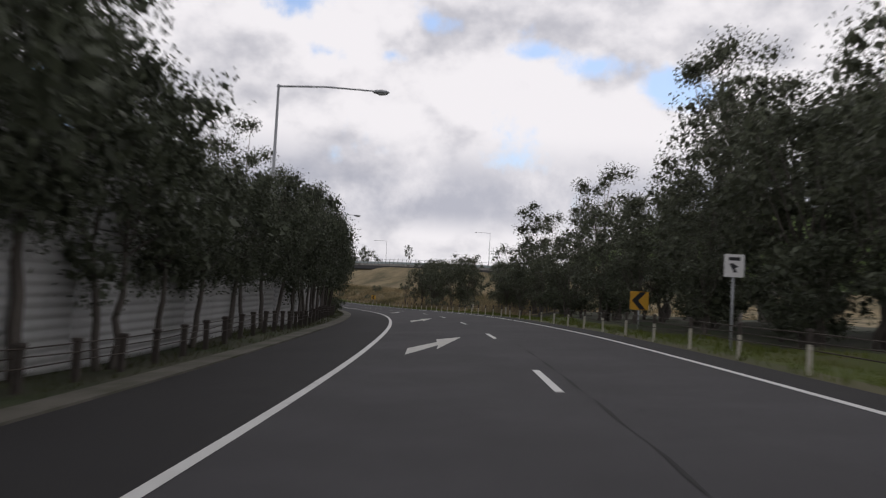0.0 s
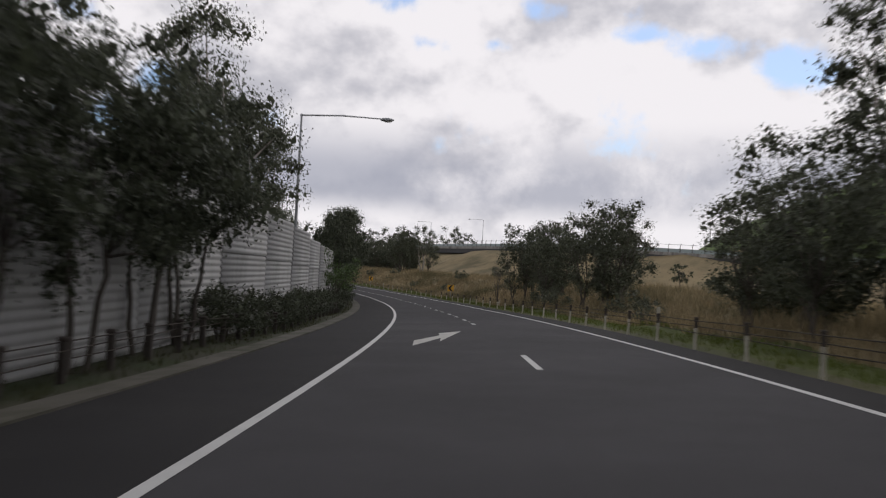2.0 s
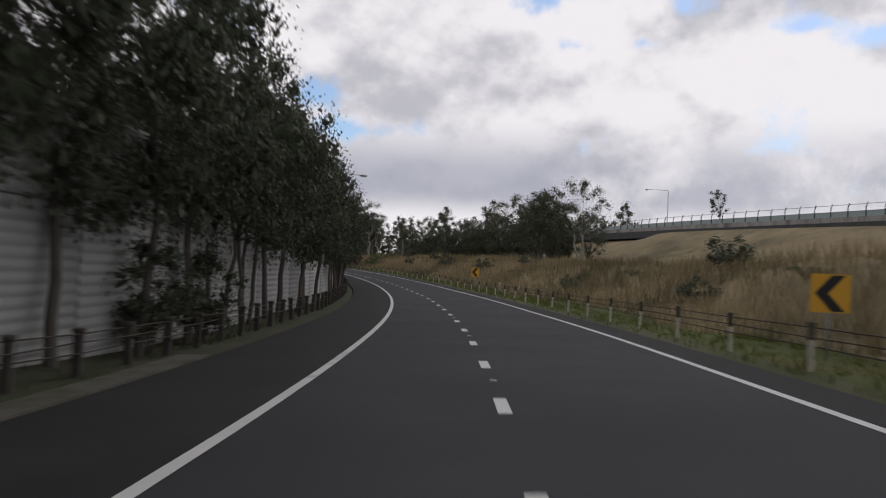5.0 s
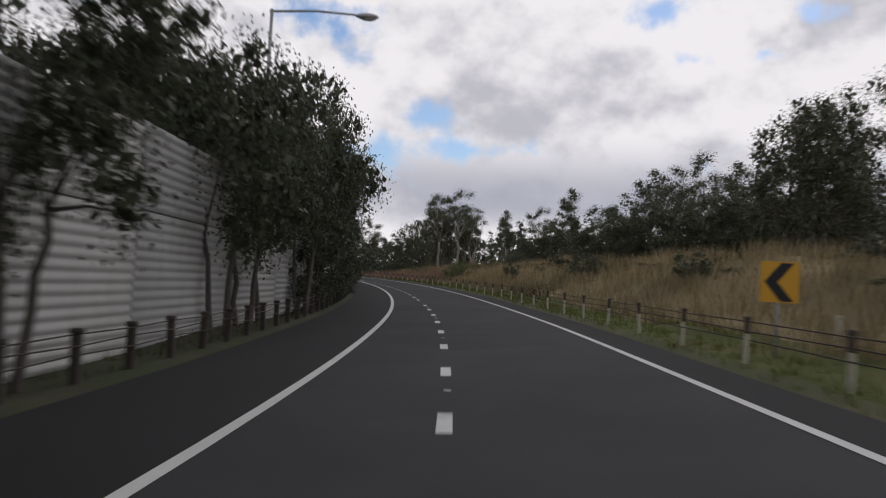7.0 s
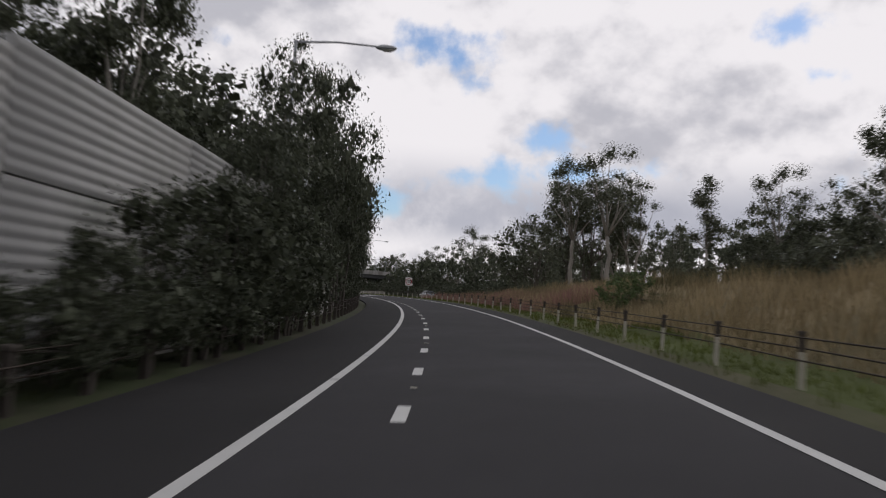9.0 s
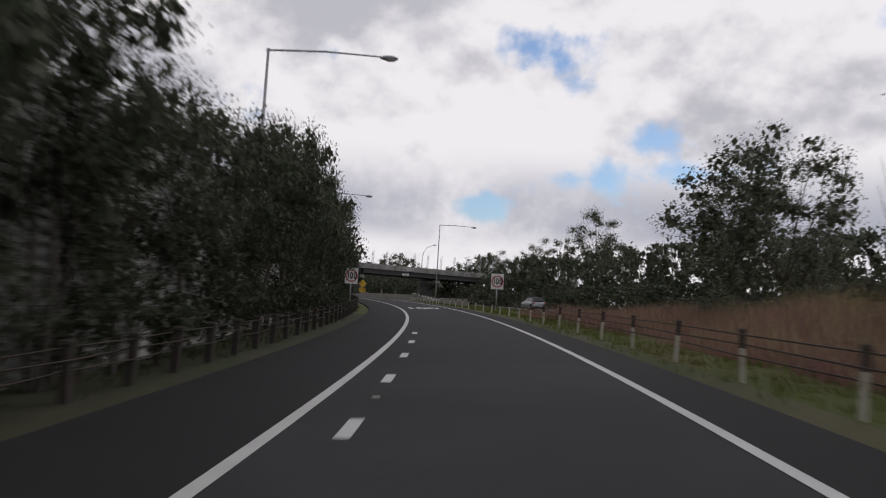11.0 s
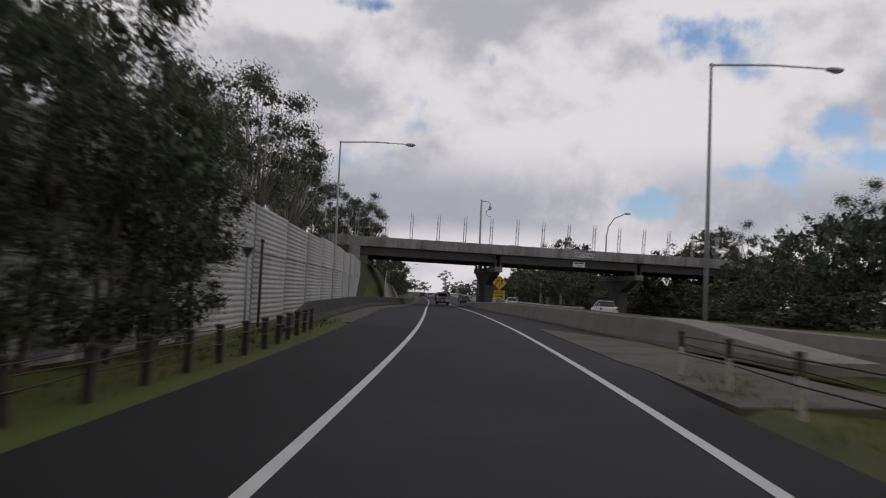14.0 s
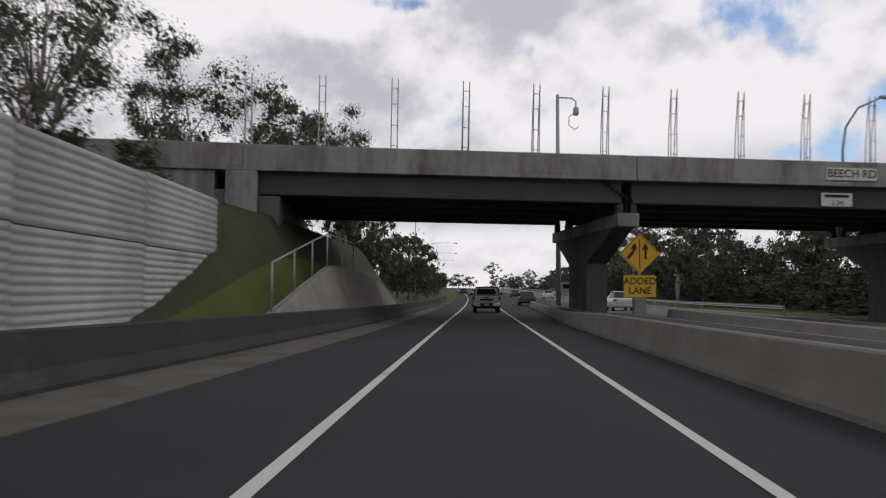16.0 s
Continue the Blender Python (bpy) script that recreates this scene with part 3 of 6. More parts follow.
for s0 in (16.65, 38.85, 65.9):
    pts = [(-1.07, 0), (-1.09, 2.0), (-0.38, 4.45), (-0.40, 5.65), (0.37, 6.85), (-0.40, 1.65), (-0.36, 3.15), (-0.80, 1.15)]
    bm = bmesh.new()
    fa = bm.faces.new([bm.verts.new((x, y, 0)) for x, y in pts])
    bmesh.ops.triangulate(bm, faces=[fa])
    bmesh.ops.recalc_face_normals(bm, faces=bm.faces)
    me = bm_mesh("merge_arrow", bm, M["arrow_paint"])
    marking("merge_arrow", on_road(me, s0, 0.0, 0.006), "worn white merge arrow painted on the lane")
num = text_mesh("speed_number", "100", 1.0, M["line"], 0.0, 0.03)
xs = [v.co.x for v in num.vertices]
ys = [v.co.y for v in num.vertices]
for v in num.vertices:
    v.co = ((v.co.x - min(xs)) / (max(xs) - min(xs)) * 2.06 - 0.75, (v.co.y - min(ys)) / (max(ys) - min(ys)) * 4.15, 0)
marking("speed_number", on_road(num, 316.85, 0.0, 0.006), "white number 100 painted on the lane")
# thin sealed cracks and a joint in the surface
for s0, s1, a, b in ((5, 20, 1.62, 1.66), (104, 114, 0.98, 1.02)):
    marking("sealed_joint", strip("sealed_joint", s0, s1, lambda t: a + (b - a) * (t - s0) / (s1 - s0) + 0.02 * math.sin(t * 2.1), lambda t: a + (b - a) * (t - s0) / (s1 - s0) + 0.03 + 0.02 * math.sin(t * 2.3), M["soot"], 0.004, 0.6), "thin dark sealed joint in the asphalt")
for s0, s1 in ((-75, 132),):
    tagged(new("kerb", strip("kerb", s0, s1, lambda t: u_edge_l(t) - 0.52, lambda t: u_edge_l(t) + 0.02, M["kerb"], 0.035, 2.0, 3, 0.3)), "weathered concrete edging strip along the shoulder", "kerb", kind="structure")
tagged(new("gutter", strip("gutter", 374, 470, lambda t: np.interp(t, [374, 380, 404, 414, 427, 440, 470], [-5.2, -5.7, -5.95, -5.5, -4.85, -4.45, -4.45]), lambda t: u_edge_l(t) + 0.02, M["apron"], 0.012, 2.0, 4, 0.2)), "pale dusty concrete gutter below the barrier", "kerb", kind="structure")
tagged(new("concrete_apron", strip("concrete_apron", 352, 372, lambda t: 2.95 if t > 358 else 3.1, lambda t: np.interp(t, [352, 366, 372], [5.4, 4.9, 3.2]), M["apron"], 0.012, 1.5, 3, 0.2)), "pale dusty concrete apron beside the barrier", "pavement", kind="structure")


# ---- noise wall of ribbed concrete panels ----
def ribbed_panel(name, length, height, ribs, lip=0.0):
    """Panel with horizontal rounded ribs on its face (x out to the road, y along)."""
    prof = []
    n = ribs * 8
    for i in range(n + 1):
        z = height * i / n
        ph = 2 * math.pi * ribs * i / n
        prof.append((0.034 * (0.5 - 0.5 * math.cos(ph)) ** 0.75, z))
    back = [(-0.04, height), (-0.04, height + lip), (-0.12, height + lip), (-0.12, 0.0)]
    ring = prof + back
    m = len(ring)
    v = [(x, 0.006, z) for x, z in ring] + [(x, length - 0.006, z) for x, z in ring]
    f = [(i, (i + 1) % m, m + (i + 1) % m, m + i) for i in range(m)]
    f += [tuple(range(m))[::-1], tuple(range(m, 2 * m))]
    me = mesh_of(name, v, f, M["panel"])
    sm = [i < n for i in range(m)] + [False, False]
    me.polygons.foreach_set("use_smooth", sm)
    return me


def stepped_panel(name, length, height, ribs, cut):
    """The last lower panel: every rib a little longer than the one below it."""
    v, f = [], []
    for k in range(ribs):
        z0, z1 = height * k / ribs, height * (k + 1) / ribs
        end = length - cut * (1 - (k + 0.5) / ribs)
        ring = [(-0.12, z0), (0.0, z0)] + [(0.034 * (0.5 - 0.5 * math.cos(2 * math.pi * q / 8)) ** 0.75, z0 + (z1 - z0) * q / 8) for q in range(1, 8)] + [(0.0, z1), (-0.12, z1)]
        b, m = len(v), len(ring)
        v += [(x, 0.006, z) for x, z in ring] + [(x, end, z) for x, z in ring]
        f += [(b + i, b + (i + 1) % m, b + m + (i + 1) % m, b + m + i) for i in range(m)]
        f += [tuple(b + i for i in range(m))[::-1], tuple(b + m + i for i in range(m))]
    return mesh_of(name, v, f, M["panel"])


def build_wall():
    wall = tagged(new("noise_wall"), "tall pale concrete noise wall of ribbed panels in two tiers", "noise wall", kind="structure")
    PL, LOW = 6.2, 2.56
    lower = ribbed_panel("panel", PL, LOW, 14, 0.10)
    upper = ribbed_panel("panel", PL, 1.66, 9)
    last = stepped_panel("panel", PL, LOW, 14, 5.6)
    rnd = random.Random(5)
    joints = [81.8 + 6.2 * k for k in range(-24, 37)] + [313.2 + 6.3 * k for k in range(19)]
    for s, s2 in zip(joints, joints[1:]):
        uw0, uw1 = float(u_wall(s)), float(u_wall(s2))
        p0, p1 = place(s, uw0), place(s2, uw1)
        base = float(np.interp(s + 3, SS, ZZ)) + uw0 * float(np.interp(s + 3, SS, BB))
        a = math.atan2(-(p1.x - p0.x), p1.y - p0.y)
        L = math.hypot(p1.x - p0.x, p1.y - p0.y) / PL
        off = rnd.choice((-0.02, 0.0, 0.02)) + 0.02
        hi = float(np.interp(s, [-75, 94, 218, 250, 300, 320, 380, 400, 426], [-0.03, 0.0, -0.10, -0.14, 0.05, 0.12, 0.0, 0.05, 0.2])) + rnd.choice((-0.07, 0.0, 0.06))
        rot = Matrix.Rotation(a, 4, "Z") @ Matrix.Diagonal((1, L, 1, 1))
        d = Matrix.Translation((p0.x + off * math.cos(a), p0.y + off * math.sin(a), base))
        part("panel", last if s > 420 else lower, wall, m=d @ Matrix.Translation((0, 0, -0.05)) @ rot)
        part("panel", upper, wall, m=d @ Matrix.Translation((0.02 * math.cos(a), 0.02 * math.sin(a), LOW - 0.03)) @ rot @ Matrix.Diagonal((1, 1, 1 + hi / 1.66, 1)))


build_wall()


# ---- concrete barriers ----
def barrier(name, s0, s1, off, tall, side, label, ramp=0.0, mat="concrete", top=0.16, toe=0.14):
    """Safety-shaped concrete barrier; side is +1 when its face looks to +u."""
    n = int((s1 - s0) / 1.5) + 1
    v, f = [], []
    m = 10
    for i in range(n):
        s = s0 + (s1 - s0) * i / (n - 1)
        x, y, z, h, bk = axis(s)
        k = 1.0 if not ramp else min(1.0, 0.25 + (s - s0) / ramp)
        height = float(tall(s))
        a, w = -toe - 0.06, -toe - 0.06 - top
        prof = [(0.0, -0.1), (0.0, 0.08), (-toe, 0.30), (a, height - 0.03), (a - 0.03, height), (w + 0.03, height), (w, height - 0.03), (w - 0.06, 0.30), (w - 0.06 - toe, 0.08), (w - 0.06 - toe, -0.1)]
        for pu, pz in prof:
            u = float(off(s)) + side * pu
            v.append((x + u * math.cos(h), y + u * math.sin(h), z + u * bk + (pz * k if pz > 0.1 else pz)))
    for i in range(n - 1):
        for j in range(m - 1):
            a = i * m + j
            f.append((a, a + 1, a + m + 1, a + m))
    f += [tuple(range(m)), tuple(range((n - 1) * m, n * m))]
    bm = bmesh.new()
    vs = [bm.verts.new(p) for p in v]
    for q in f:
        bm.faces.new([vs[i] for i in q])
    bmesh.ops.recalc_face_normals(bm, faces=bm.faces)
    tagged(new(name, bm_mesh(name, bm, M[mat])), label, "barrier", kind="structure")


bar_l = curve((367, -5.3), (376, -5.6), (390, -5.85), (404, -5.83), (414, -5.4), (427, -4.75), (440, -4.35), (950, -4.35))
bar_r = curve((356, 6.4), (362.5, 5.8), (367, 5.0), (375, 4.7), (385, 4.5), (394, 4.1), (400, 3.95), (411, 3.72), (434, 3.68), (462, 4.6), (480, 5.0))
tall_r = curve((356, 0.5), (363, 0.66), (385, 0.74), (400, 0.78), (411, 0.73), (425, 0.68), (437, 0.5), (478, 0.5))
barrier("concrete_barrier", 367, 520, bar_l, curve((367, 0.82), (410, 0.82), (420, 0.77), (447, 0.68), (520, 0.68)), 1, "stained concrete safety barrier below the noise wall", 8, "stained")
barrier("concrete_barrier", 357, 478, bar_r, tall_r, -1, "long grey concrete barrier between ramp and motorway", 10, "concrete", 1.0, 0.05)


def barrier_fill():
    v, f = [], []
    n = 72
    for i in range(n):
        s = 366 + 111 * i / (n - 1)
        x, y, z, h, bk = axis(s)
        for du in (0.27, 0.97):
            u = float(bar_r(s)) + du
            v.append((x + u * math.cos(h), y + u * math.sin(h), z + u * bk + float(tall_r(s)) + 0.004))
        if i:
            f.append((2 * i - 2, 2 * i - 1, 2 * i + 1, 2 * i))
    tagged(new("barrier_fill", mesh_of("barrier_fill", v, f, M["stained"])), "dark dirt filling along the barrier top", "barrier", kind="structure")


barrier_fill()

# ---- motorway beside the ramp ----
ax, ay, az, ah, _ = axis(440.0)
MF = Vector((-math.sin(ah), math.cos(ah), 0))
MR = Vector((math.cos(ah), math.sin(ah), 0))


def motorway_pt(d, u, h=0.0):
    """d metres past the bridge line, u metres right of the ramp's axis there."""
    p = Vector((ax, ay, 0)) + MF * d + MR * u
    return Vector((p.x, p.y, motorway_level(p.x, p.y) + h))


def motorway_strip(name, d0, d1, ua, ub, mat, lift, step=6.0, thick=0.0):
    n = int((d1 - d0) / step) + 1
    v, f = [], []
    for i in range(n):
        d = d0 + (d1 - d0) * i / (n - 1)
        v += [motorway_pt(d, ua, lift), motorway_pt(d, ub, lift)]
        f += [(2 * i, 2 * i + 1, 2 * i + 3, 2 * i + 2)] if i < n - 1 else []
    return mesh_of(name, v, f, mat)


tagged(new("motorway", motorway_strip("motorway", -30, 470, 8.6, 20.2, M["old_asphalt"], 0.06)), "pale worn motorway carriageway beside the ramp", "road", kind="structure")
tagged(new("motorway", motorway_strip("motorway", -190, -30, 16.0, 23.4, M["old_asphalt"], 0.06)), "pale worn motorway carriageway behind the lawn", "road", kind="structure")
for uu, d0, d1 in ((9.3, -30, 470), (17.3, -190, -30), (19.6, -30, 470)):
    marking("motorway_line", motorway_strip("motorway_line", d0, d1, uu, uu + 0.15, M["line"], 0.066), "solid white motorway edge line")
for k in range(40):
    for uu in (12.7, 16.2) if k > 6 else (20.2,):
        marking("motorway_dash", motorway_strip("motorway_dash", -100 + 12 * k, -97 + 12 * k, uu, uu + 0.13, M["line"], 0.066, 2.9), "white motorway lane dash")
gr = thing("guard_rail", "long galvanised guard rail on the far motorway edge", "guard rail")
rail_v, rail_f = [], []
for i in range(60):
    d = 16 + 5 * i
    for du, h in ((0, 0.42), (0.06, 0.50), (0, 0.57), (0.06, 0.64), (0, 0.72)):
        rail_v.append(motorway_pt(d, 21.0 + du, h))
    if i:
        rail_f += [(5 * i - 5 + j, 5 * i - 4 + j, 5 * i + 1 + j, 5 * i + j) for j in range(4)]
    if i % 2 == 0 and i < 40:
        q = motorway_pt(d, 21.12, 0)
        part("rail_post", box_mesh("rail_post", M["galv"], q.x - 0.05, q.x + 0.05, q.y - 0.05, q.y + 0.05, q.z - 0.2, q.z + 0.7, bevel=0), gr)
part("rail", mesh_of("rail", rail_v, rail_f, M["galv"]), gr)


# low wall along the near edge of the motorway, and the dirt between it and the ramp's barrier
def edge_wall():
    bm = bmesh.new()
    prof = [(-0.22, -0.3), (-0.22, 0.45), (-0.12, 0.78), (-0.09, 0.80), (0.09, 0.80), (0.12, 0.78), (0.22, 0.45), (0.22, -0.3)]
    rows = []
    for i in range(46):
        d = -88 + 84 * i / 45
        rows.append([bm.verts.new(motorway_pt(d, 8.55 + o, h)) for o, h in prof])
    for a, b in zip(rows, rows[1:]):
        for k in range(len(prof) - 1):
            bm.faces.new((a[k], a[k + 1], b[k + 1], b[k]))
    bm.faces.new(rows[0])
    bm.faces.new(rows[-1])
    bmesh.ops.recalc_face_normals(bm, faces=bm.faces)
    tagged(new("concrete_barrier", bm_mesh("concrete_barrier", bm, M["concrete"])), "low pale concrete wall along the motorway edge", "barrier", kind="structure")
    v, f = [], []
    for i in range(60):
        s = 366 + 76 * i / 59
        x, y, z, h, bk = axis(s)
        u = float(bar_r(s)) + 1.2
        p = Vector((x + u * math.cos(h), y + u * math.sin(h), z + u * bk + float(tall_r(s)) - 0.12))
        d = (p - Vector((ax, ay, 0))).dot(MF)
        v += [p, motorway_pt(d, 8.36, 0.43)]
        if i:
            f.append((2 * i - 2, 2 * i - 1, 2 * i + 1, 2 * i))
    tagged(new("barrier_fill", mesh_of("barrier_fill", v, f, M["stained"])), "dark dirt between the two concrete barriers", "barrier", kind="structure")


edge_wall()

# ---- road bridge over ramp and motorway ----
BM = Matrix.Translation((-213.33, 354.43, 0)) @ Matrix.Rotation(radians(63.35), 4, "Z") @ Matrix.Rotation(radians(0.68), 4, "Y")   # x along the bridge, y away from the ramp's traffic


def build_bridge():
    br = tagged(new("road_bridge"), "grey concrete road bridge on girders over the ramp and motorway", "bridge", kind="structure")
    br.matrix_basis = BM
    ZP, ZD, ZS = 6.83, 5.72, 4.66
    part("deck", box_mesh("deck", M["bridge"], -40, 58, 0.25, 13.6, ZD - 0.05, ZD + 0.3, bevel=0.02), br)
    joints = [-40, -26, -13.0, 4.62, 22.4, 40.1, 58]
    for y0, y1 in ((0.0, 0.32), (13.5, 13.82)):
        for a, b in zip(joints, joints[1:]):
            part("parapet", box_mesh("parapet", M["bridge"], a + 0.015, b - 0.015, y0, y1, ZD + 0.16, ZP - (0.0 if a > -20 else -0.04), bevel=0.03), br)
            part("coping", box_mesh("coping", M["bridge"], a + 0.012, b - 0.012, y0 - 0.04, y1 + 0.04, ZD - 0.04, ZD + 0.158, bevel=0.02), br)
    PIER = (4.27, 22.0, 39.75)
    spans = [(-12.3, 4.0), (4.5, 21.75), (22.25, 39.5), (40.0, 57.5)]
    # girders and soffit take the colour that holds the under-deck shade
    for a, b in spans:
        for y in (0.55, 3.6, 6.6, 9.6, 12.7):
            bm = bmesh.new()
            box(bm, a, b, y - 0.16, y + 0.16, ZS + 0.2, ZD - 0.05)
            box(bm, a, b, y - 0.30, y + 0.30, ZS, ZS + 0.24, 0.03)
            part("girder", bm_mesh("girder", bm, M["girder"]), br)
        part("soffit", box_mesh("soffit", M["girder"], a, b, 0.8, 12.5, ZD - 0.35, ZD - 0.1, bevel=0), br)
    for k in PIER:
        bm = bmesh.new()
        box(bm, k - 0.5, k + 0.5, 0.1, 13.3, ZS - 1.08, ZS - 0.46, 0.05)
        part("pier_cap", bm_mesh("pier_cap", bm, M["bridge"]), br, "pale concrete pier cap")
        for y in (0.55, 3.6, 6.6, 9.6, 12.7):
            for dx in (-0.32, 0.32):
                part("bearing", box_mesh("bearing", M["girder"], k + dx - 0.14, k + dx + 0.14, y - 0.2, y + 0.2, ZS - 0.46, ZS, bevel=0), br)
        v = [(k - 0.55, 5.2, -2.2), (k + 0.55, 5.2, -2.2), (k + 0.55, 8.8, -2.2), (k - 0.55, 8.8, -2.2),
             (k - 0.55, 5.2, ZS - 2.6), (k + 0.55, 5.2, ZS - 2.6), (k + 0.55, 8.8, ZS - 2.6), (k - 0.55, 8.8, ZS - 2.6),
             (k - 0.47, 0.9, ZS - 1.06), (k + 0.47, 0.9, ZS - 1.06), (k + 0.47, 12.5, ZS - 1.06), (k - 0.47, 12.5, ZS - 1.06)]
        f = [(0, 1, 5, 4), (1, 2, 6, 5), (2, 3, 7, 6), (3, 0, 4, 7), (4, 5, 9, 8), (5, 6, 10, 9), (6, 7, 11, 10), (7, 4, 8, 11), (8, 9, 10, 11)]
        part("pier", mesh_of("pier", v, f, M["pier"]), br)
    part("approach_wall", box_mesh("approach_wall", M["bridge"], -40, -14.2, 0.12, 13.7, -1.5, ZD - 0.06, bevel=0.03), br)
    bm = bmesh.new()
    box(bm, -13.7, -12.35, -0.12, 14.0, -1.5, ZD - 0.06, 0.04)
    part("abutment", bm_mesh("abutment", bm, M["bridge"]), br)
    bm = bmesh.new()
    box(bm, -12.33, -11.4, 0.3, 13.5, -1.5, ZS - 0.05, 0.04)
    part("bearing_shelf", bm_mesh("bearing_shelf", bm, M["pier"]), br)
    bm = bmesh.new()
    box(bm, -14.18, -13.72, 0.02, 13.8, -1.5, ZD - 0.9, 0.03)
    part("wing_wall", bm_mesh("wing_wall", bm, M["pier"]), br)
    part("drain_pipe", tube_mesh("drain_pipe", M["trim"], [(3.2, 0.2, ZD - 0.1), (3.7, 0.22, ZS + 0.55), (4.2, 0.26, ZS + 0.25), (4.25, 0.3, ZS - 0.5)], 0.06, 8), br, "dark drain pipe")
    # tall screen frames of paired curved uprights
    fr = frame_meshes()
    for k in range(-4, 17):
        f0 = part("screen_frame", fr[0], br, m=Matrix.Translation((k * 3.2125, 0.16, ZP)))
        for r in fr[1:]:
            part("screen_upright" if r.name.startswith("screen_up") else "base_plate", r, f0)
    sg = part("road_name_sign", poly_plate("road_name_sign", round_rect(2.45, 0.58, 0.04), 0.04, M["sign_white"]), br, "white road name plate with black letters", Matrix.Translation((14.85, -0.045, 6.24)))
    t = text_mesh("letters", "BEECH RD", 0.52, M["black"], 0.003, 0.008)
    part("letters", t, sg, m=Matrix.Translation((0, -0.045, 0)) @ Matrix.Rotation(radians(90), 4, "X"))
    sg = part("clearance_sign", poly_plate("clearance_sign", round_rect(1.5, 0.62, 0.04), 0.04, M["sign_white"]), br, "small white clearance plate with black marks", Matrix.Translation((14.25, 0.20, 5.06)))
    t = text_mesh("letters", "5.3m", 0.30, M["black"], 0.003, 0.004)
    part("letters", t, sg, m=Matrix.Translation((0.05, -0.045, -0.15)) @ Matrix.Rotation(radians(90), 4, "X"))
    part("word_bar", box_mesh("word_bar", M["black"], -0.6, 0.6, -0.05, -0.041, 0.09, 0.23, bevel=0), sg)


def frame_meshes():
    out = []
    v, f = [], []
    for z in (0.15, 1.05, 2.0, 2.7):
        lean = 0.30 * (z / 3.15) ** 2
        tube(v, f, [(-0.14, -0.02 - lean * 0.15, z), (0.14, -0.02 - lean * 0.15, z)], [0.018] * 2, 5)
    out.append(mesh_of("screen_rungs", v, f, M["galv"], True))
    for x in (-0.14, 0.14):
        for back in (0, 1):
            pts = [(x, 0.05 + back * 0.32 * (1 - (i / 8) ** 1.7) - 0.06 * (i / 8) ** 2, 0.02 + 3.15 * i / 8) for i in range(9)]
            v, f = [], []
            tube(v, f, pts, [0.024] * 9, 5)
            out.append(mesh_of("screen_upright", v, f, M["galv"], True))
    out.append(box_mesh("base_plate", M["galv"], -0.22, 0.22, -0.08, 0.4, -0.16, 0.02, bevel=0.01))
    return out


build_bridge()


# sloped concrete wall with a pipe fence along its top, below the abutment
def build_slope():
    top_h = curve((421.5, 0.6), (424, 0.95), (428, 1.6), (433.6, 2.42), (440, 2.45), (446, 2.3), (450, 1.8), (453, 1.1), (456, 0.1))
    v, f = [], []
    n, m = 38, 7
    for i in range(n):
        s = 421.5 + 34.5 * i / (n - 1)
        h = float(top_h(s))
        x, y, z, a, b = axis(s)
        for u, hh in ((-5.40, -0.4), (-5.44, 0.0), (-5.44 - 0.16 * h, h * 0.5), (-5.44 - 0.32 * h, h - 0.02), (-5.48 - 0.32 * h, h), (-5.73 - 0.32 * h, h), (-5.75 - 0.32 * h, -0.4)):
            v.append((x + u * math.cos(a), y + u * math.sin(a), z + u * b + hh))
    for i in range(n - 1):
        for j in range(m - 1):
            k = i * m + j
            f.append((k, k + m, k + m + 1, k + 1))
    f += [tuple(range(m)), tuple(range((n - 1) * m, n * m))]
    tagged(new("sloped_wall", mesh_of("sloped_wall", v, f, M["concrete"])), "sloped grey concrete wall below the bridge abutment", "wall", kind="structure")
    rail = thing("pipe_fence", "thin galvanised pipe fence up the sloped wall", "fence")

    def top(s, h):
        x, y, z, a, b = axis(s)
        u = -5.60 - 0.32 * float(top_h(s))
        return Vector((x + u * math.cos(a), y + u * math.sin(a), z + u * b + float(top_h(s)) + h))

    line = (422.6, 426.0, 429.6, 433.4, 437.0, 440.4)
    for s in line:
        part("fence_post", tube_mesh("fence_post", M["galv"], [top(s, -0.1), top(s, 1.42)], 0.03, 6), rail)
    part("top_rail", tube_mesh("top_rail", M["galv"], [top(s, 1.4) for s in line], 0.03, 6), rail)
    part("low_rail", tube_mesh("low_rail", M["galv"], [top(s, 0.06) for s in line], 0.02, 6), rail)


build_slope()


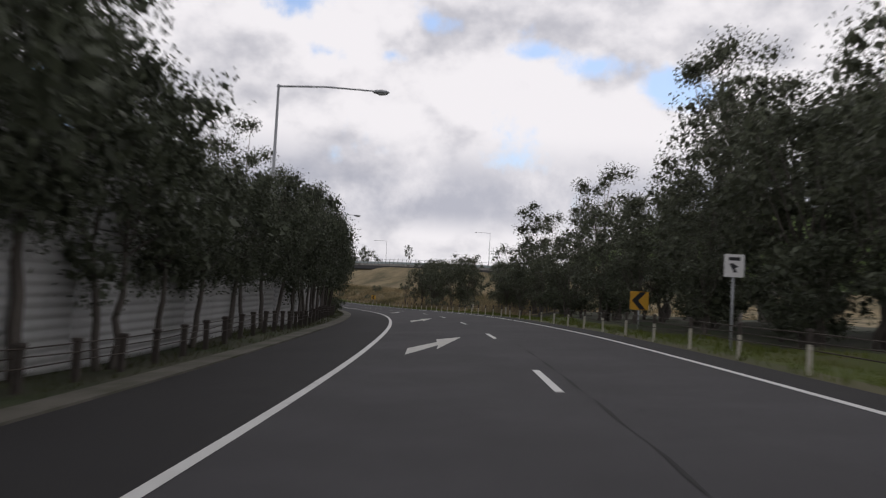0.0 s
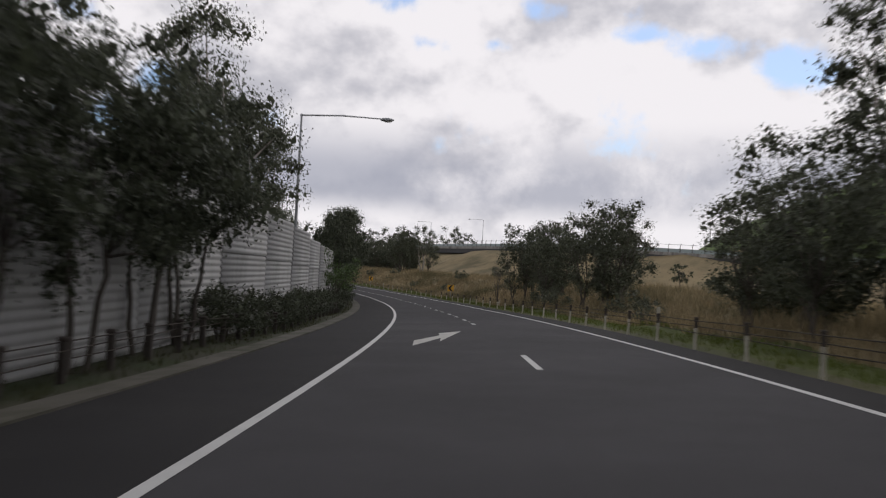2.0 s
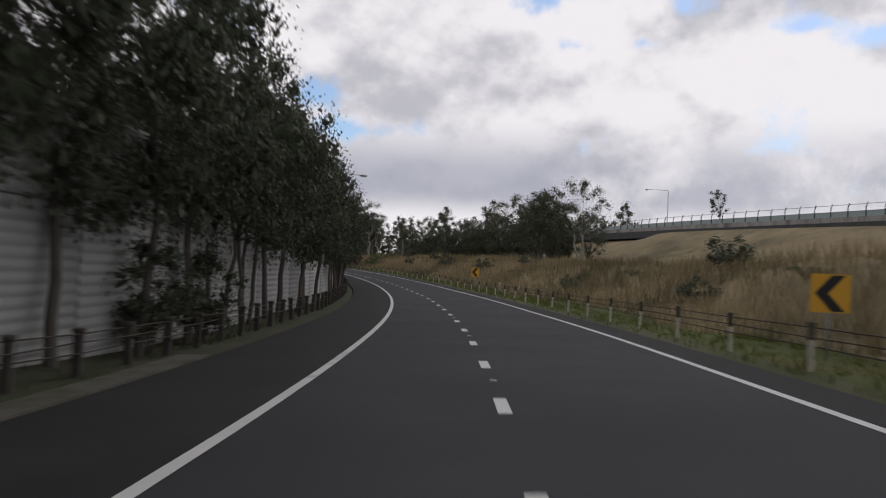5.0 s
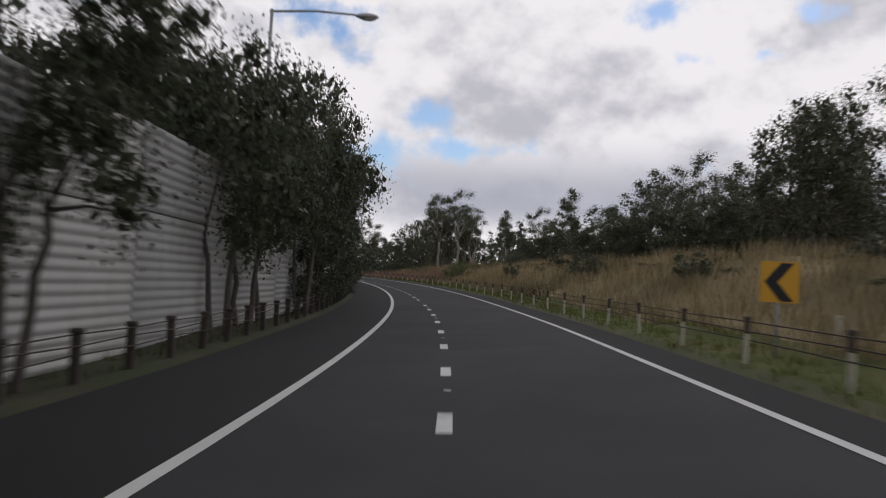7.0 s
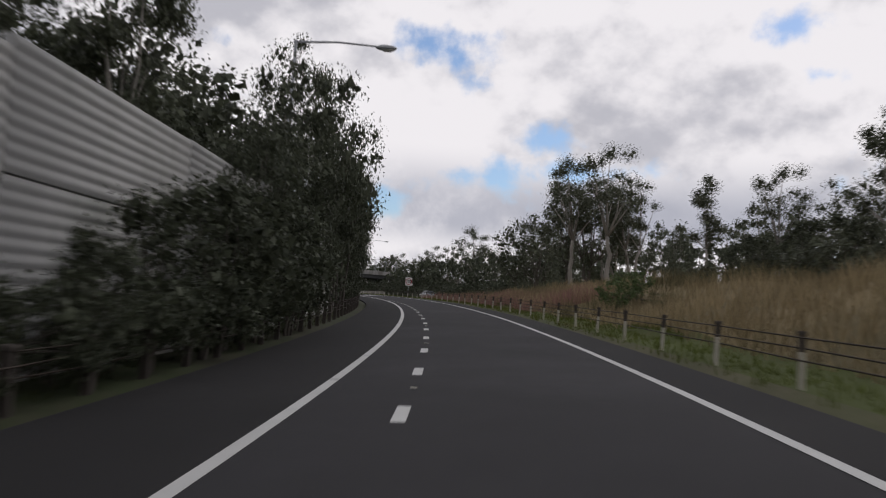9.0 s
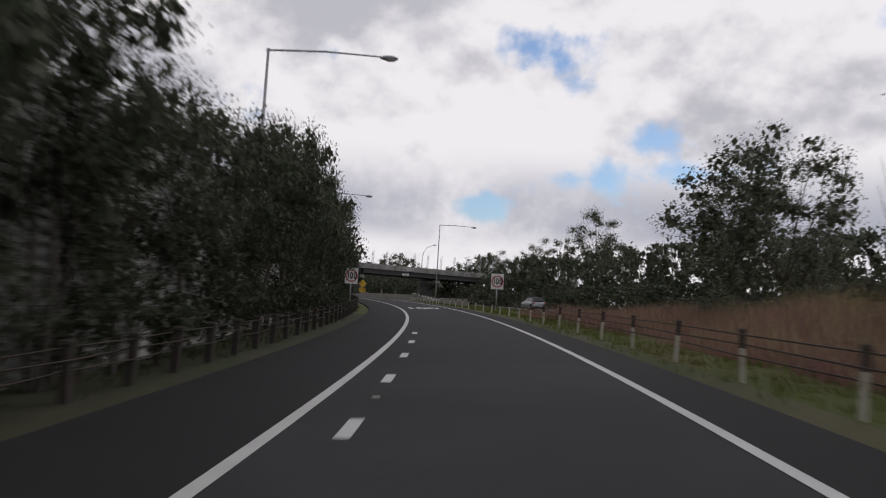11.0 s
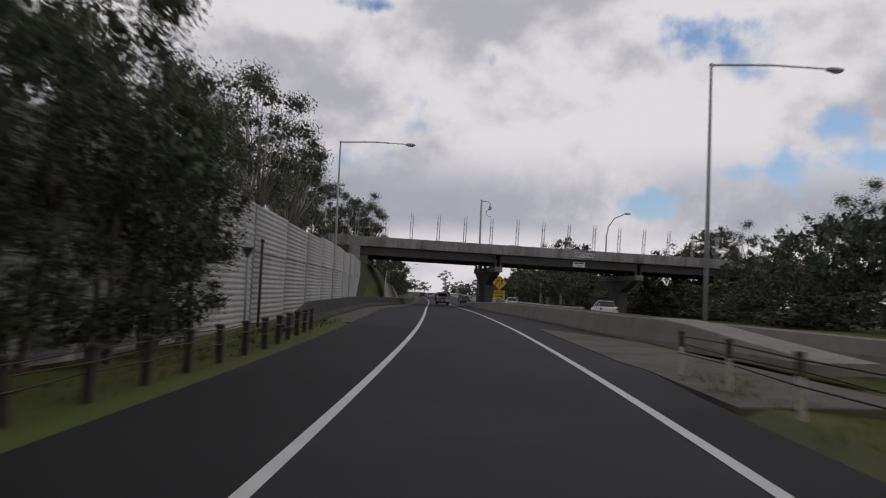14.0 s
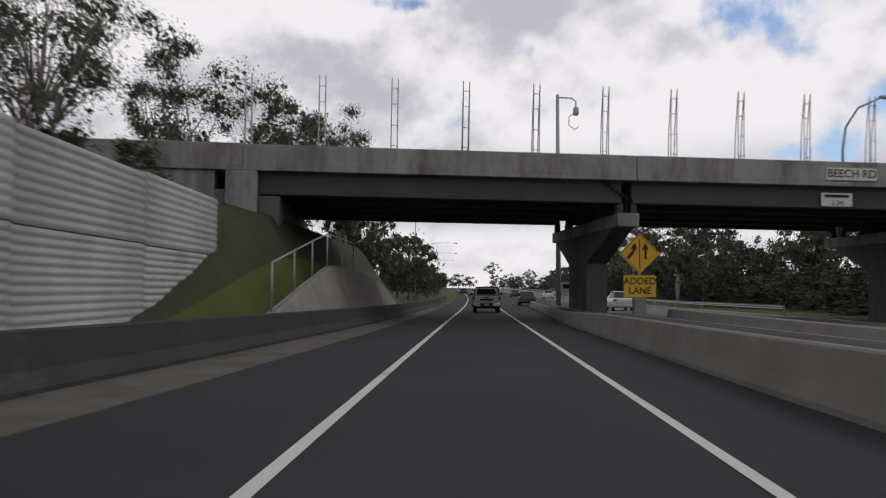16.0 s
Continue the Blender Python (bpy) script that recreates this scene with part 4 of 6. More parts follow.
# ---- raised crossing road with its screen fence ----
def build_flyover():
    fo = tagged(new("flyover"), "raised crossing road with pale parapet and screen fence", "flyover", kind="structure")
    pts = [Vector(p) for p in FLY]
    fine = []
    for a, b in zip(pts, pts[1:]):
        n = max(2, int((b - a).length / 2.5))
        fine += [a.lerp(b, k / n) for k in range(n)]
    fine.append(pts[-1])

    def sweep(name, prof, mat):
        v, f, m = [], [], len(prof)
        for i, p in enumerate(fine):
            d = (fine[min(i + 1, len(fine) - 1)] - fine[max(i - 1, 0)])
            d.z = 0
            d.normalize()
            r = Vector((-d.y, d.x, 0))      # towards the ramp
            for o, h in prof:
                v.append(p + r * o + Vector((0, 0, h)))
            if i < len(fine) - 1:
                f += [(i * m + j, i * m + (j + 1) % m, (i + 1) * m + (j + 1) % m, (i + 1) * m + j) for j in range(m)]
        return mesh_of(name, v, f, mat)

    # flyover deck shares the girder colour, so its underside shade is painted in
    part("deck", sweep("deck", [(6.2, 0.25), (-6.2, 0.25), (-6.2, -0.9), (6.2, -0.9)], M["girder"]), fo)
    part("parapet", sweep("parapet", [(6.2, 0.26), (6.2, 0.85), (5.9, 0.85), (5.9, 0.26)], M["bridge"]), fo, "pale concrete parapet")
    post = tube_mesh("fence_post", M["post_dark"], [(0, 0, -0.3), (0, 0, 0.7), (0.16, 0, 1.25)], 0.06, 5)
    for i, p in enumerate(fine):
        d = (fine[min(i + 1, len(fine) - 1)] - fine[max(i - 1, 0)])
        d.z = 0
        d.normalize()
        if i > 9:
            part("fence_post", post, fo, m=Matrix.Translation(p + Vector((-d.y, d.x, 0)) * 6.05 + Vector((0, 0, 1.15))))
    for i in range(10, len(fine) - 1):
        e = []
        for j in (i, i + 1):
            d = fine[min(j + 1, len(fine) - 1)] - fine[max(j - 1, 0)]
            d.z = 0
            d.normalize()
            e.append((fine[j] + Vector((-d.y, d.x, 0)) * 6.0, Vector((-d.y, d.x, 0)) * 0.025))
        v = [p + o * k + Vector((0, 0, h)) for p, o in e for k in (-1, 1) for h in (0.86, 1.45)]
        part("screen_panel", mesh_of("screen_panel", v, [(0, 1, 5, 4), (2, 6, 7, 3), (1, 3, 7, 5), (0, 4, 6, 2), (0, 2, 3, 1), (4, 5, 7, 6)], M["screen_mesh"]), fo)
    for h in (1.47, 2.22):
        v, f = [], []
        line = []
        for i, p in enumerate(fine):
            if i > 9:
                d = (fine[min(i + 1, len(fine) - 1)] - fine[max(i - 1, 0)])
                d.z = 0
                d.normalize()
                line.append(p + Vector((-d.y, d.x, 0)) * 6.05 + Vector((0, 0, h)))
        tube(v, f, line, [0.03] * len(line), 4)
        part("fence_rail", mesh_of("fence_rail", v, f, M["galv"]), fo)


build_flyover()


# ---- street lamps ----
def lamp_proto(h, arm, name="street_lamp"):
    t = thing(name, "tall grey steel street lamp with a single long arm", "street lamp", "street lamps along the road")
    part("pole", tube_mesh("pole", M["galv"], [(0, 0, -0.5), (0, 0, h * 0.5), (0, 0, h)], [0.11, 0.085, 0.055], 10), t)
    part("arm", tube_mesh("arm", M["galv"], [(-0.08, 0, h - 0.08), (arm * 0.5, 0, h + 0.03), (arm, 0, h - 0.02)], [0.045, 0.04, 0.035], 8), t)
    bm = bmesh.new()
    bmesh.ops.create_uvsphere(bm, u_segments=12, v_segments=8, radius=0.5, matrix=Matrix.Translation((arm + 0.28, 0, h - 0.05)) @ Matrix.Diagonal((0.80, 0.34, 0.22, 1)))
    hd = part("lamp_head", bm_mesh("lamp_head", bm, M["galv"], True), t)
    bm = bmesh.new()
    bmesh.ops.create_uvsphere(bm, u_segments=12, v_segments=6, radius=0.5, matrix=Matrix.Translation((arm + 0.33, 0, h - 0.10)) @ Matrix.Diagonal((0.55, 0.26, 0.2, 1)))
    part("lens", bm_mesh("lens", bm, M["lamp_lens"], True), hd)
    part("base_plate", box_mesh("base_plate", M["galv"], -0.2, 0.2, -0.2, 0.2, -0.02, 0.05), t)
    return t


lp = lamp_proto(10.85, 4.35)
lp.matrix_basis = upright(35.4, -7.72)
copy_thing(lp, upright(89.6, -7.75))
short_lp = lamp_proto(10.45, 2.95)
short_lp.matrix_basis = upright(193.6, -6.3)
copy_thing(short_lp, upright(142, -6.9))
copy_thing(short_lp, upright(245.6, -6.5) @ Matrix.Diagonal((1.08, 1, 1.03, 1)))
long_lp = lamp_proto(11.25, 4.75)
long_lp.matrix_basis = upright(346.3, -8.09)
copy_thing(long_lp, upright(296.5, -8.0))
for s in (511, 565, 622, 690):
    copy_thing(long_lp, upright(s, -8.7))
copy_thing(long_lp, upright(399, -8.2) @ Matrix.Diagonal((1, 1, 1.06, 1)))
lp2 = copy_thing(long_lp, upright(374.1, 9.88))
tagged(lp2, "tall grey steel street lamp on the grass median")
for x, y in ((-20.6, 273), (12, 214), (38, 190), (-40, 300)):
    z = fly_height(x, y)
    copy_thing(lp, Matrix.Translation((x, y, z)) @ Matrix.Rotation(radians(200), 4, "Z") @ Matrix.Diagonal((0.9, 0.9, 0.92, 1)))
cl = thing("street_lamp", "curved grey street lamp on the bridge deck", "street lamp", "street lamps along the road", BM @ Matrix.Translation((21.8, 11.7, 5.7)) @ Matrix.Diagonal((1.5, 1.3, 1.55, 1)))
part("pole", tube_mesh("pole", M["galv"], [(0, 0, 0), (0, 0, 2.6), (0.15, 0, 3.5), (0.7, 0, 4.3), (1.7, 0, 4.75)], [0.08, 0.06, 0.05, 0.045, 0.04], 8), cl)
bm = bmesh.new()
bmesh.ops.create_uvsphere(bm, u_segments=10, v_segments=6, radius=0.5, matrix=Matrix.Translation((1.95, 0, 4.78)) @ Matrix.Diagonal((0.7, 0.28, 0.18, 1)))
part("lamp_head", bm_mesh("lamp_head", bm, M["galv"], True), cl)
cc = thing("camera_mast", "tall grey mast with a hanging traffic camera", "camera mast", m=upright(456.5, 5.65) @ Matrix.Diagonal((1, 1, 1.01, 1)))
part("pole", tube_mesh("pole", M["galv"], [(0, 0, -1), (0, 0, 8), (0, 0, 15.4)], [0.19, 0.16, 0.12], 10), cc)
part("arm", tube_mesh("arm", M["galv"], [(0, 0, 15.2), (1.0, 0, 15.15), (1.3, 0, 14.9), (1.3, 0, 14.5)], 0.05, 6), cc)
part("camera_dome", bm_mesh("camera_dome", box(bmesh.new(), 1.1, 1.5, -0.2, 0.2, 13.9, 14.5, 0.12), M["galv"], True), cc)
part("cable_loop", tube_mesh("cable_loop", M["trim"], [(1.2, 0, 14.1), (0.8, 0, 13.8), (0.8, 0, 13.2), (1.2, 0, 12.9), (1.5, 0, 13.1)], 0.03, 5), cc)
hs = thing("information_sign", "small white plate on the camera mast", "sign", m=upright(455.4, 6.1, 1.75))
part("plate", poly_plate("plate", round_rect(0.8, 0.8, 0.05), 0.02, M["sign_white"]), hs)
part("picture_bar", box_mesh("picture_bar", M["black"], -0.25, 0.25, -0.03, -0.021, -0.05, 0.25, bevel=0), hs)


# ---- wire rope fences ----
def rope_fence(label, stations, off, height, white):
    fn = thing("wire_rope_fence", label, "roadside fence")
    if white:
        low = bm_mesh("post", box(bmesh.new(), -0.034, 0.034, -0.028, 0.028, -0.15, height * 0.66, 0.008), M["post_white"])
        top = bm_mesh("post_top", box(bmesh.new(), -0.037, 0.037, -0.031, 0.031, height * 0.66, height, 0.01), M["post_dark"])
        cap = bm_mesh("cap", box(bmesh.new(), -0.048, 0.048, -0.040, 0.040, height - 0.03, height + 0.025, 0.012), M["post_dark"])
    else:
        low = bm_mesh("post", box(bmesh.new(), -0.06, 0.06, -0.045, 0.045, -0.15, height, 0.01), M["post_dark"])
        cap = bm_mesh("cap", box(bmesh.new(), -0.08, 0.08, -0.065, 0.065, height - 0.04, height + 0.03, 0.02), M["post_dark"])
        top = None
    rnd = random.Random(3)
    for s in stations:
        p = place(s, float(off(s)))
        a = float(np.interp(s, SS, HH))
        ob = part("post", low, fn, m=Matrix.Translation(p) @ Matrix.Rotation(a, 4, "Z") @ Matrix.Rotation(radians(rnd.uniform(-3, 3)), 4, "Y") @ Matrix.Rotation(radians(rnd.uniform(-2, 2)), 4, "X"))
        if top:
            part("post_top", top, ob)
        part("cap", cap, ob)
    for k, h in enumerate((height * 0.52, height * 0.72, height * 0.92)):
        v, f = [], []
        pts = []
        for i, s in enumerate(stations):
            pts.append(place(s, float(off(s)) + (0.065 if (i + k) % 2 else -0.065), h))
        tube(v, f, pts, [0.011] * len(pts), 5)
        part("wire_rope", mesh_of("wire_rope", v, f, M["rope"], True), fn)


off_l = curve((-75, -5.85), (75, -5.8), (130, -5.15), (176, -4.65), (217, -4.35), (245, -4.3), (320, -4.35), (345, -4.4), (360, -4.4), (368, -4.85))
off_r = curve((-75, 5.85), (40, 5.78), (85, 5.5), (110, 5.3), (170, 4.6), (200, 4.3), (220, 4.2), (245, 3.95), (310, 3.45), (340, 3.37), (352, 3.5))
rope_fence("low wire rope fence on dark posts below the noise wall", list(np.arange(-8.0, 369, 1.65)), off_l, 0.66, False)
rope_fence("low wire rope fence on white posts along the grass verge", list(np.arange(-8.6, 310, 3.08)) + list(np.arange(312.1, 336, 3.4)) + list(np.arange(337.4, 356, 2.3)), off_r, 0.70, True)
st = thing("road_stud", "small pale raised reflective stud on the asphalt", "road stud", "studs along the lane dashes")
part("base", bm_mesh("base", box(bmesh.new(), -0.042, 0.042, -0.04, 0.04, -0.01, 0.013, 0.004), M["post_white"]), st)
part("lens", bm_mesh("lens", box(bmesh.new(), -0.034, 0.034, -0.047, -0.039, 0.002, 0.010, 0.0), M["plate"]), st)
first = True
for k in range(0, 50, 2):
    s = SHORT[k] + 2.5
    m = upright(s, float(u_dash(s)) + 0.02, 0.004)
    if first:
        st.matrix_basis, first = m, False
    else:
        copy_thing(st, m)
gp = thing("guide_post", "small white guide post in the dry grass", "guide post", "guide posts on the bank")
part("post", bm_mesh("post", box(bmesh.new(), -0.06, 0.06, -0.03, 0.03, -0.1, 0.62, 0.01), M["post_white"]), gp)
gp.matrix_basis = upright(176, 6.6, 0, 10)
for s, u in ((172, 7.2), (181, 6.8), (60, 7.4), (75, 7.6), (112, 7.3)):
    copy_thing(gp, upright(s, u, 0, 20))


# ---- signs ----
def sign_post(t, h, r=0.03, x=0.0):
    part("sign_post", tube_mesh("sign_post", M["galv"], [(x, 0.05, -0.3), (x, 0.05, h)], r, 8), t)


def chevron_sign(s, u, h, w, hh, turn):
    t = thing("chevron_sign", "amber curve sign with a black chevron on one post", "road sign", "chevron signs in the curve", upright(s, u, 0, turn))
    sign_post(t, h + hh)
    b = part("plate", poly_plate("plate", round_rect(w, hh, 0.03), 0.02, M["yellow"]), t, m=Matrix.Translation((0, 0, h + hh / 2)))
    k = [(0.36, 0.5), (0.02, 0.5), (-0.40, 0.0), (0.02, -0.5), (0.36, -0.5), (-0.06, 0.0)]
    part("chevron", poly_plate("chevron", [(x * w, z * hh * 0.94) for x, z in k], 0.004, M["black"]), b, m=Matrix.Translation((0, -0.022, 0)))
    part("backing", poly_plate("backing", round_rect(w - 0.02, hh - 0.02, 0.03), 0.004, M["plate"]), b, m=Matrix.Translation((0, 0.006, 0)))


chevron_sign(29.6, 7.45, 1.05, 0.70, 0.70, -4)
chevron_sign(132.4, 6.5, 0.75, 0.70, 0.68, 0)
chevron_sign(180.6, 5.55, 0.95, 0.66, 0.70, 0)


def speed_sign(s, u, z, w, h, turn):
    t = thing("speed_sign", "white 100 speed limit sign with a dark red ring", "road sign", "speed signs at both roadsides", upright(s, u, 0, turn))
    sign_post(t, z + h * 0.95, 0.04)
    b = part("plate", poly_plate("plate", round_rect(w, h, 0.04), 0.025, M["sign_white"]), t, m=Matrix.Translation((0, 0, z + h / 2)))
    part("ring", ring_plate("ring", w * 0.385, w * 0.47, 0.004, M["red"]), b, m=Matrix.Translation((0, -0.027, 0)))
    for x, ch in ((-0.22, "1"), (0.0, "0"), (0.24, "0")):
        tx = text_mesh("digit", ch, w * 0.56, M["black"], 0.002, 0.016)
        part("digit", tx, b, m=Matrix.Translation((x * w / 0.88, -0.029, 0)) @ Matrix.Rotation(radians(90), 4, "X") @ Matrix.Diagonal((0.80, 1.25, 1, 1)))
    part("backing", poly_plate("backing", round_rect(w - 0.02, h - 0.02, 0.04), 0.004, M["plate"]), b, m=Matrix.Translation((0, 0.006, 0)))


speed_sign(317.6, -4.85, 1.69, 0.88, 1.08, 4)
speed_sign(318.3, 5.25, 1.56, 0.88, 1.08, -3)

t = thing("advisory_sign", "small white advisory sign with black marks on a thin post", "road sign", m=upright(18.3, 6.5, -0.35, -4))
sign_post(t, 2.6)
b = part("plate", poly_plate("plate", round_rect(0.46, 0.54, 0.03), 0.02, M["sign_white"]), t, m=Matrix.Translation((0, 0, 2.35)))
part("word_bar", box_mesh("word_bar", M["black"], -0.13, 0.13, -0.027, -0.021, 0.12, 0.2, bevel=0), b)
part("arrow_mark", poly_plate("arrow_mark", [(-0.12, 0.04), (-0.04, 0.06), (0.1, -0.02), (0.02, -0.06), (0.08, -0.16), (-0.02, -0.16), (-0.06, -0.05)], 0.004, M["black"]), b, m=Matrix.Translation((0, -0.022, 0)))

t = thing("bicycle_sign", "yellow diamond sign showing a black bicycle", "road sign", m=upright(349.3, -4.85, 0, 3))
sign_post(t, 2.3)
R2 = 0.62
b = part("plate", poly_plate("plate", [(R2, 0), (0, R2), (-R2, 0), (0, -R2)], 0.02, M["yellow"]), t, m=Matrix.Translation((0, 0, 1.98)) @ Matrix.Diagonal((0.76, 1, 0.76, 1)))
for x in (-0.2, 0.2):
    part("wheel_mark", ring_plate("wheel_mark", 0.09, 0.135, 0.004, M["black"], 20), b, m=Matrix.Translation((x, -0.022, -0.06)))
for x0, z0, x1, z1 in ((-0.2, -0.06, -0.1, 0.12), (-0.1, 0.12, 0.12, 0.12), (0.2, -0.06, 0.10, 0.2), (-0.1, 0.12, 0.02, -0.06), (0.02, -0.06, 0.12, 0.12), (0.06, 0.2, 0.16, 0.2), (-0.16, 0.16, -0.04, 0.16)):
    part("frame_mark", tube_mesh("frame_mark", M["black"], [(x0, -0.024, z0), (x1, -0.024, z1)], 0.017, 5), b)

t = thing("added_lane_sign", "amber diamond merge sign over an added lane plate", "road sign",
          m=Matrix.Translation((-209.55, 357.0, 0.1)) @ Matrix.Rotation(ah + radians(2), 4, "Z"))
part("concrete_foot", box_mesh("concrete_foot", M["concrete"], -0.26, 0.26, -0.1, 0.3, -1.4, 0.25, bevel=0.03), t)
sign_post(t, 2.6, 0.05)
R2 = 0.87
b = part("diamond", poly_plate("diamond", [(R2, 0), (0, R2), (-R2, 0), (0, -R2)], 0.02, M["amber"]), t, m=Matrix.Translation((0, 0, 2.1)))
part("border", poly_plate("border", [(R2 * .94, 0), (0, R2 * .94), (-R2 * .94, 0), (0, -R2 * .94), (0, -R2 * .90), (-R2 * .90, 0), (0, R2 * .90), (R2 * .90, 0)], 0.003, M["black"]), b, m=Matrix.Translation((0, -0.021, 0)))
part("lane_mark", box_mesh("lane_mark", M["black"], -0.02, 0.02, -0.027, -0.021, -0.62, 0.62, bevel=0), b)
part("arrow_mark", poly_plate("arrow_mark", [(0.20, -0.25), (0.20, 0.18), (0.10, 0.14), (0.25, 0.46), (0.40, 0.14), (0.30, 0.18), (0.30, -0.25)], 0.004, M["black"]), b, m=Matrix.Translation((0, -0.022, 0)))
part("arrow_mark", poly_plate("arrow_mark", [(-0.55, -0.16), (-0.32, 0.08), (-0.28, 0.20), (-0.38, 0.18), (-0.20, 0.46), (-0.08, 0.14), (-0.18, 0.18), (-0.22, 0.02), (-0.46, -0.25)], 0.004, M["black"]), b, m=Matrix.Translation((0, -0.022, 0)))
b = part("text_plate", poly_plate("text_plate", round_rect(1.36, 0.92, 0.05), 0.02, M["amber"]), t, m=Matrix.Translation((0, 0, 0.72)))
for wd, z in (("ADDED", 0.2), ("LANE", -0.2)):
    part("letters", text_mesh("letters", wd, 0.40, M["black"], 0.002, 0.006), b, m=Matrix.Translation((0, -0.023, z)) @ Matrix.Rotation(radians(90), 4, "X"))


t = thing("triangle_sign", "small inverted triangular sign on a thin dark post", "road sign", m=upright(363.6, -5.85, -0.1))
sign_post(t, 2.45, 0.03)
b = part("plate", poly_plate("plate", [(-0.21, 0.18), (0.0, -0.20), (0.21, 0.18)], 0.015, M["sign_white"]), t, m=Matrix.Translation((0, 0, 2.35)))
part("face", poly_plate("face", [(-0.165, 0.15), (0.0, -0.145), (0.165, 0.15)], 0.004, M["girder"]), b, m=Matrix.Translation((0, -0.016, 0)))
t = thing("marker_pole", "thin dark marker pole beside the noise wall", "pole", m=upright(369.2, -6.8))
part("pole", tube_mesh("pole", M["post_dark"], [(0, 0, -0.3), (0, 0, 2.9)], 0.05, 8), t)
part("cap", tube_mesh("cap", M["post_dark"], [(0, 0, 2.86), (0, 0, 2.96)], 0.065, 8), t)
# ---- trees ----
def leaf_cloud(name, clumps, per, size, mat, seed, droop=0.0, core=17, deep=3.6):
    """Many small leaves about the clump centres (x, y, z, radius), and larger sprays deeper in."""
    rng = np.random.default_rng(seed)
    k0 = np.array(clumps, float)

    def cloud(per, inner, outer, grow):
        c, r = np.repeat(k0[:, :3], per, axis=0), np.repeat(k0[:, 3], per)
        n = len(c)
        d = rng.normal(size=(n, 3))
        d /= np.linalg.norm(d, axis=1)[:, None]
        c = c + d * (r * rng.uniform(inner, outer, n))[:, None] * np.array([1, 1, 0.8])
        a = rng.normal(size=(n, 3))
        a[:, 2] -= droop * 1.6
        a /= np.linalg.norm(a, axis=1)[:, None]
        b = np.cross(a, rng.normal(size=(n, 3)))
        b /= np.linalg.norm(b, axis=1)[:, None] + 1e-9
        L = (grow * size[0] * rng.uniform(0.6, 1.4, n))[:, None]
        W = (grow * size[1] * rng.uniform(0.6, 1.4, n))[:, None]
        return n, c, a * L, b * W

    n, c, a, b = cloud(per, 0.32, 1.02, 1.1)
    v = np.stack([c - a * 0.45 + b * 0.5, c + a * 0.55, c - a * 0.45 - b * 0.5], 1).reshape(-1, 3)
    m, c, a, b = cloud(core, 0.0, 0.6, deep)
    w = np.stack([c - a * 0.5, c + b * 0.6 - a * 0.1, c + a * 0.5, c - b * 0.6 - a * 0.1], 1).reshape(-1, 3)
    v = np.concatenate([v, w])
    st = np.concatenate([np.arange(0, 3 * n, 3), 3 * n + np.arange(0, 4 * m, 4)])
    me = bpy.data.meshes.new(name)
    me.vertices.add(len(v))
    me.vertices.foreach_set("co", v.reshape(-1))
    me.loops.add(len(v))
    me.loops.foreach_set("vertex_index", np.arange(len(v)))
    me.polygons.add(len(st))
    me.polygons.foreach_set("loop_start", st)
    me.update(calc_edges=True)
    me.materials.append(mat)
    return me


def limbs(name, height, lean, stems, base_r, fork, tips, mat, seed, wav=0.12, sides=6):
    """A trunk, or several stems, that fork into limbs reaching for the tips."""
    rnd = random.Random(seed)
    v, f = [], []
    heads = []
    for k in range(stems):
        a = rnd.uniform(0, 6.28)
        off = Vector((math.cos(a), math.sin(a), 0)) * (0.05 + 0.14 * (stems > 1))
        spread = Vector((math.cos(a), math.sin(a), 0)) * (lean * rnd.uniform(0.4, 1.0))
        pts, rad = [], []
        n = 7
        for i in range(n):
            q = i / (n - 1)
            p = off + spread * q * fork + Vector((rnd.uniform(-wav, wav), rnd.uniform(-wav, wav), 0)) * (q > 0) + Vector((0, 0, -0.3 + (fork + 0.3) * q))
            pts.append(p)
            rad.append(base_r * (1.25 - 0.5 * q) * (1.25 if i == 0 else 1))
        tube(v, f, pts, rad, sides)
        heads.append((pts[-1], rad[-1]))
    for t in tips:
        t = Vector(t[:3])
        h, r = min(heads, key=lambda q: (q[0] - t).length + rnd.uniform(0, 0.6))
        mid = h.lerp(t, 0.5) + Vector((rnd.uniform(-0.25, 0.25), rnd.uniform(-0.25, 0.25), rnd.uniform(-0.1, 0.25)))
        tube(v, f, [h - Vector((0, 0, 0.1)), mid, t], [r * 0.6, r * 0.36, r * 0.1], 4)
    return mesh_of(name, v, f, mat, True)


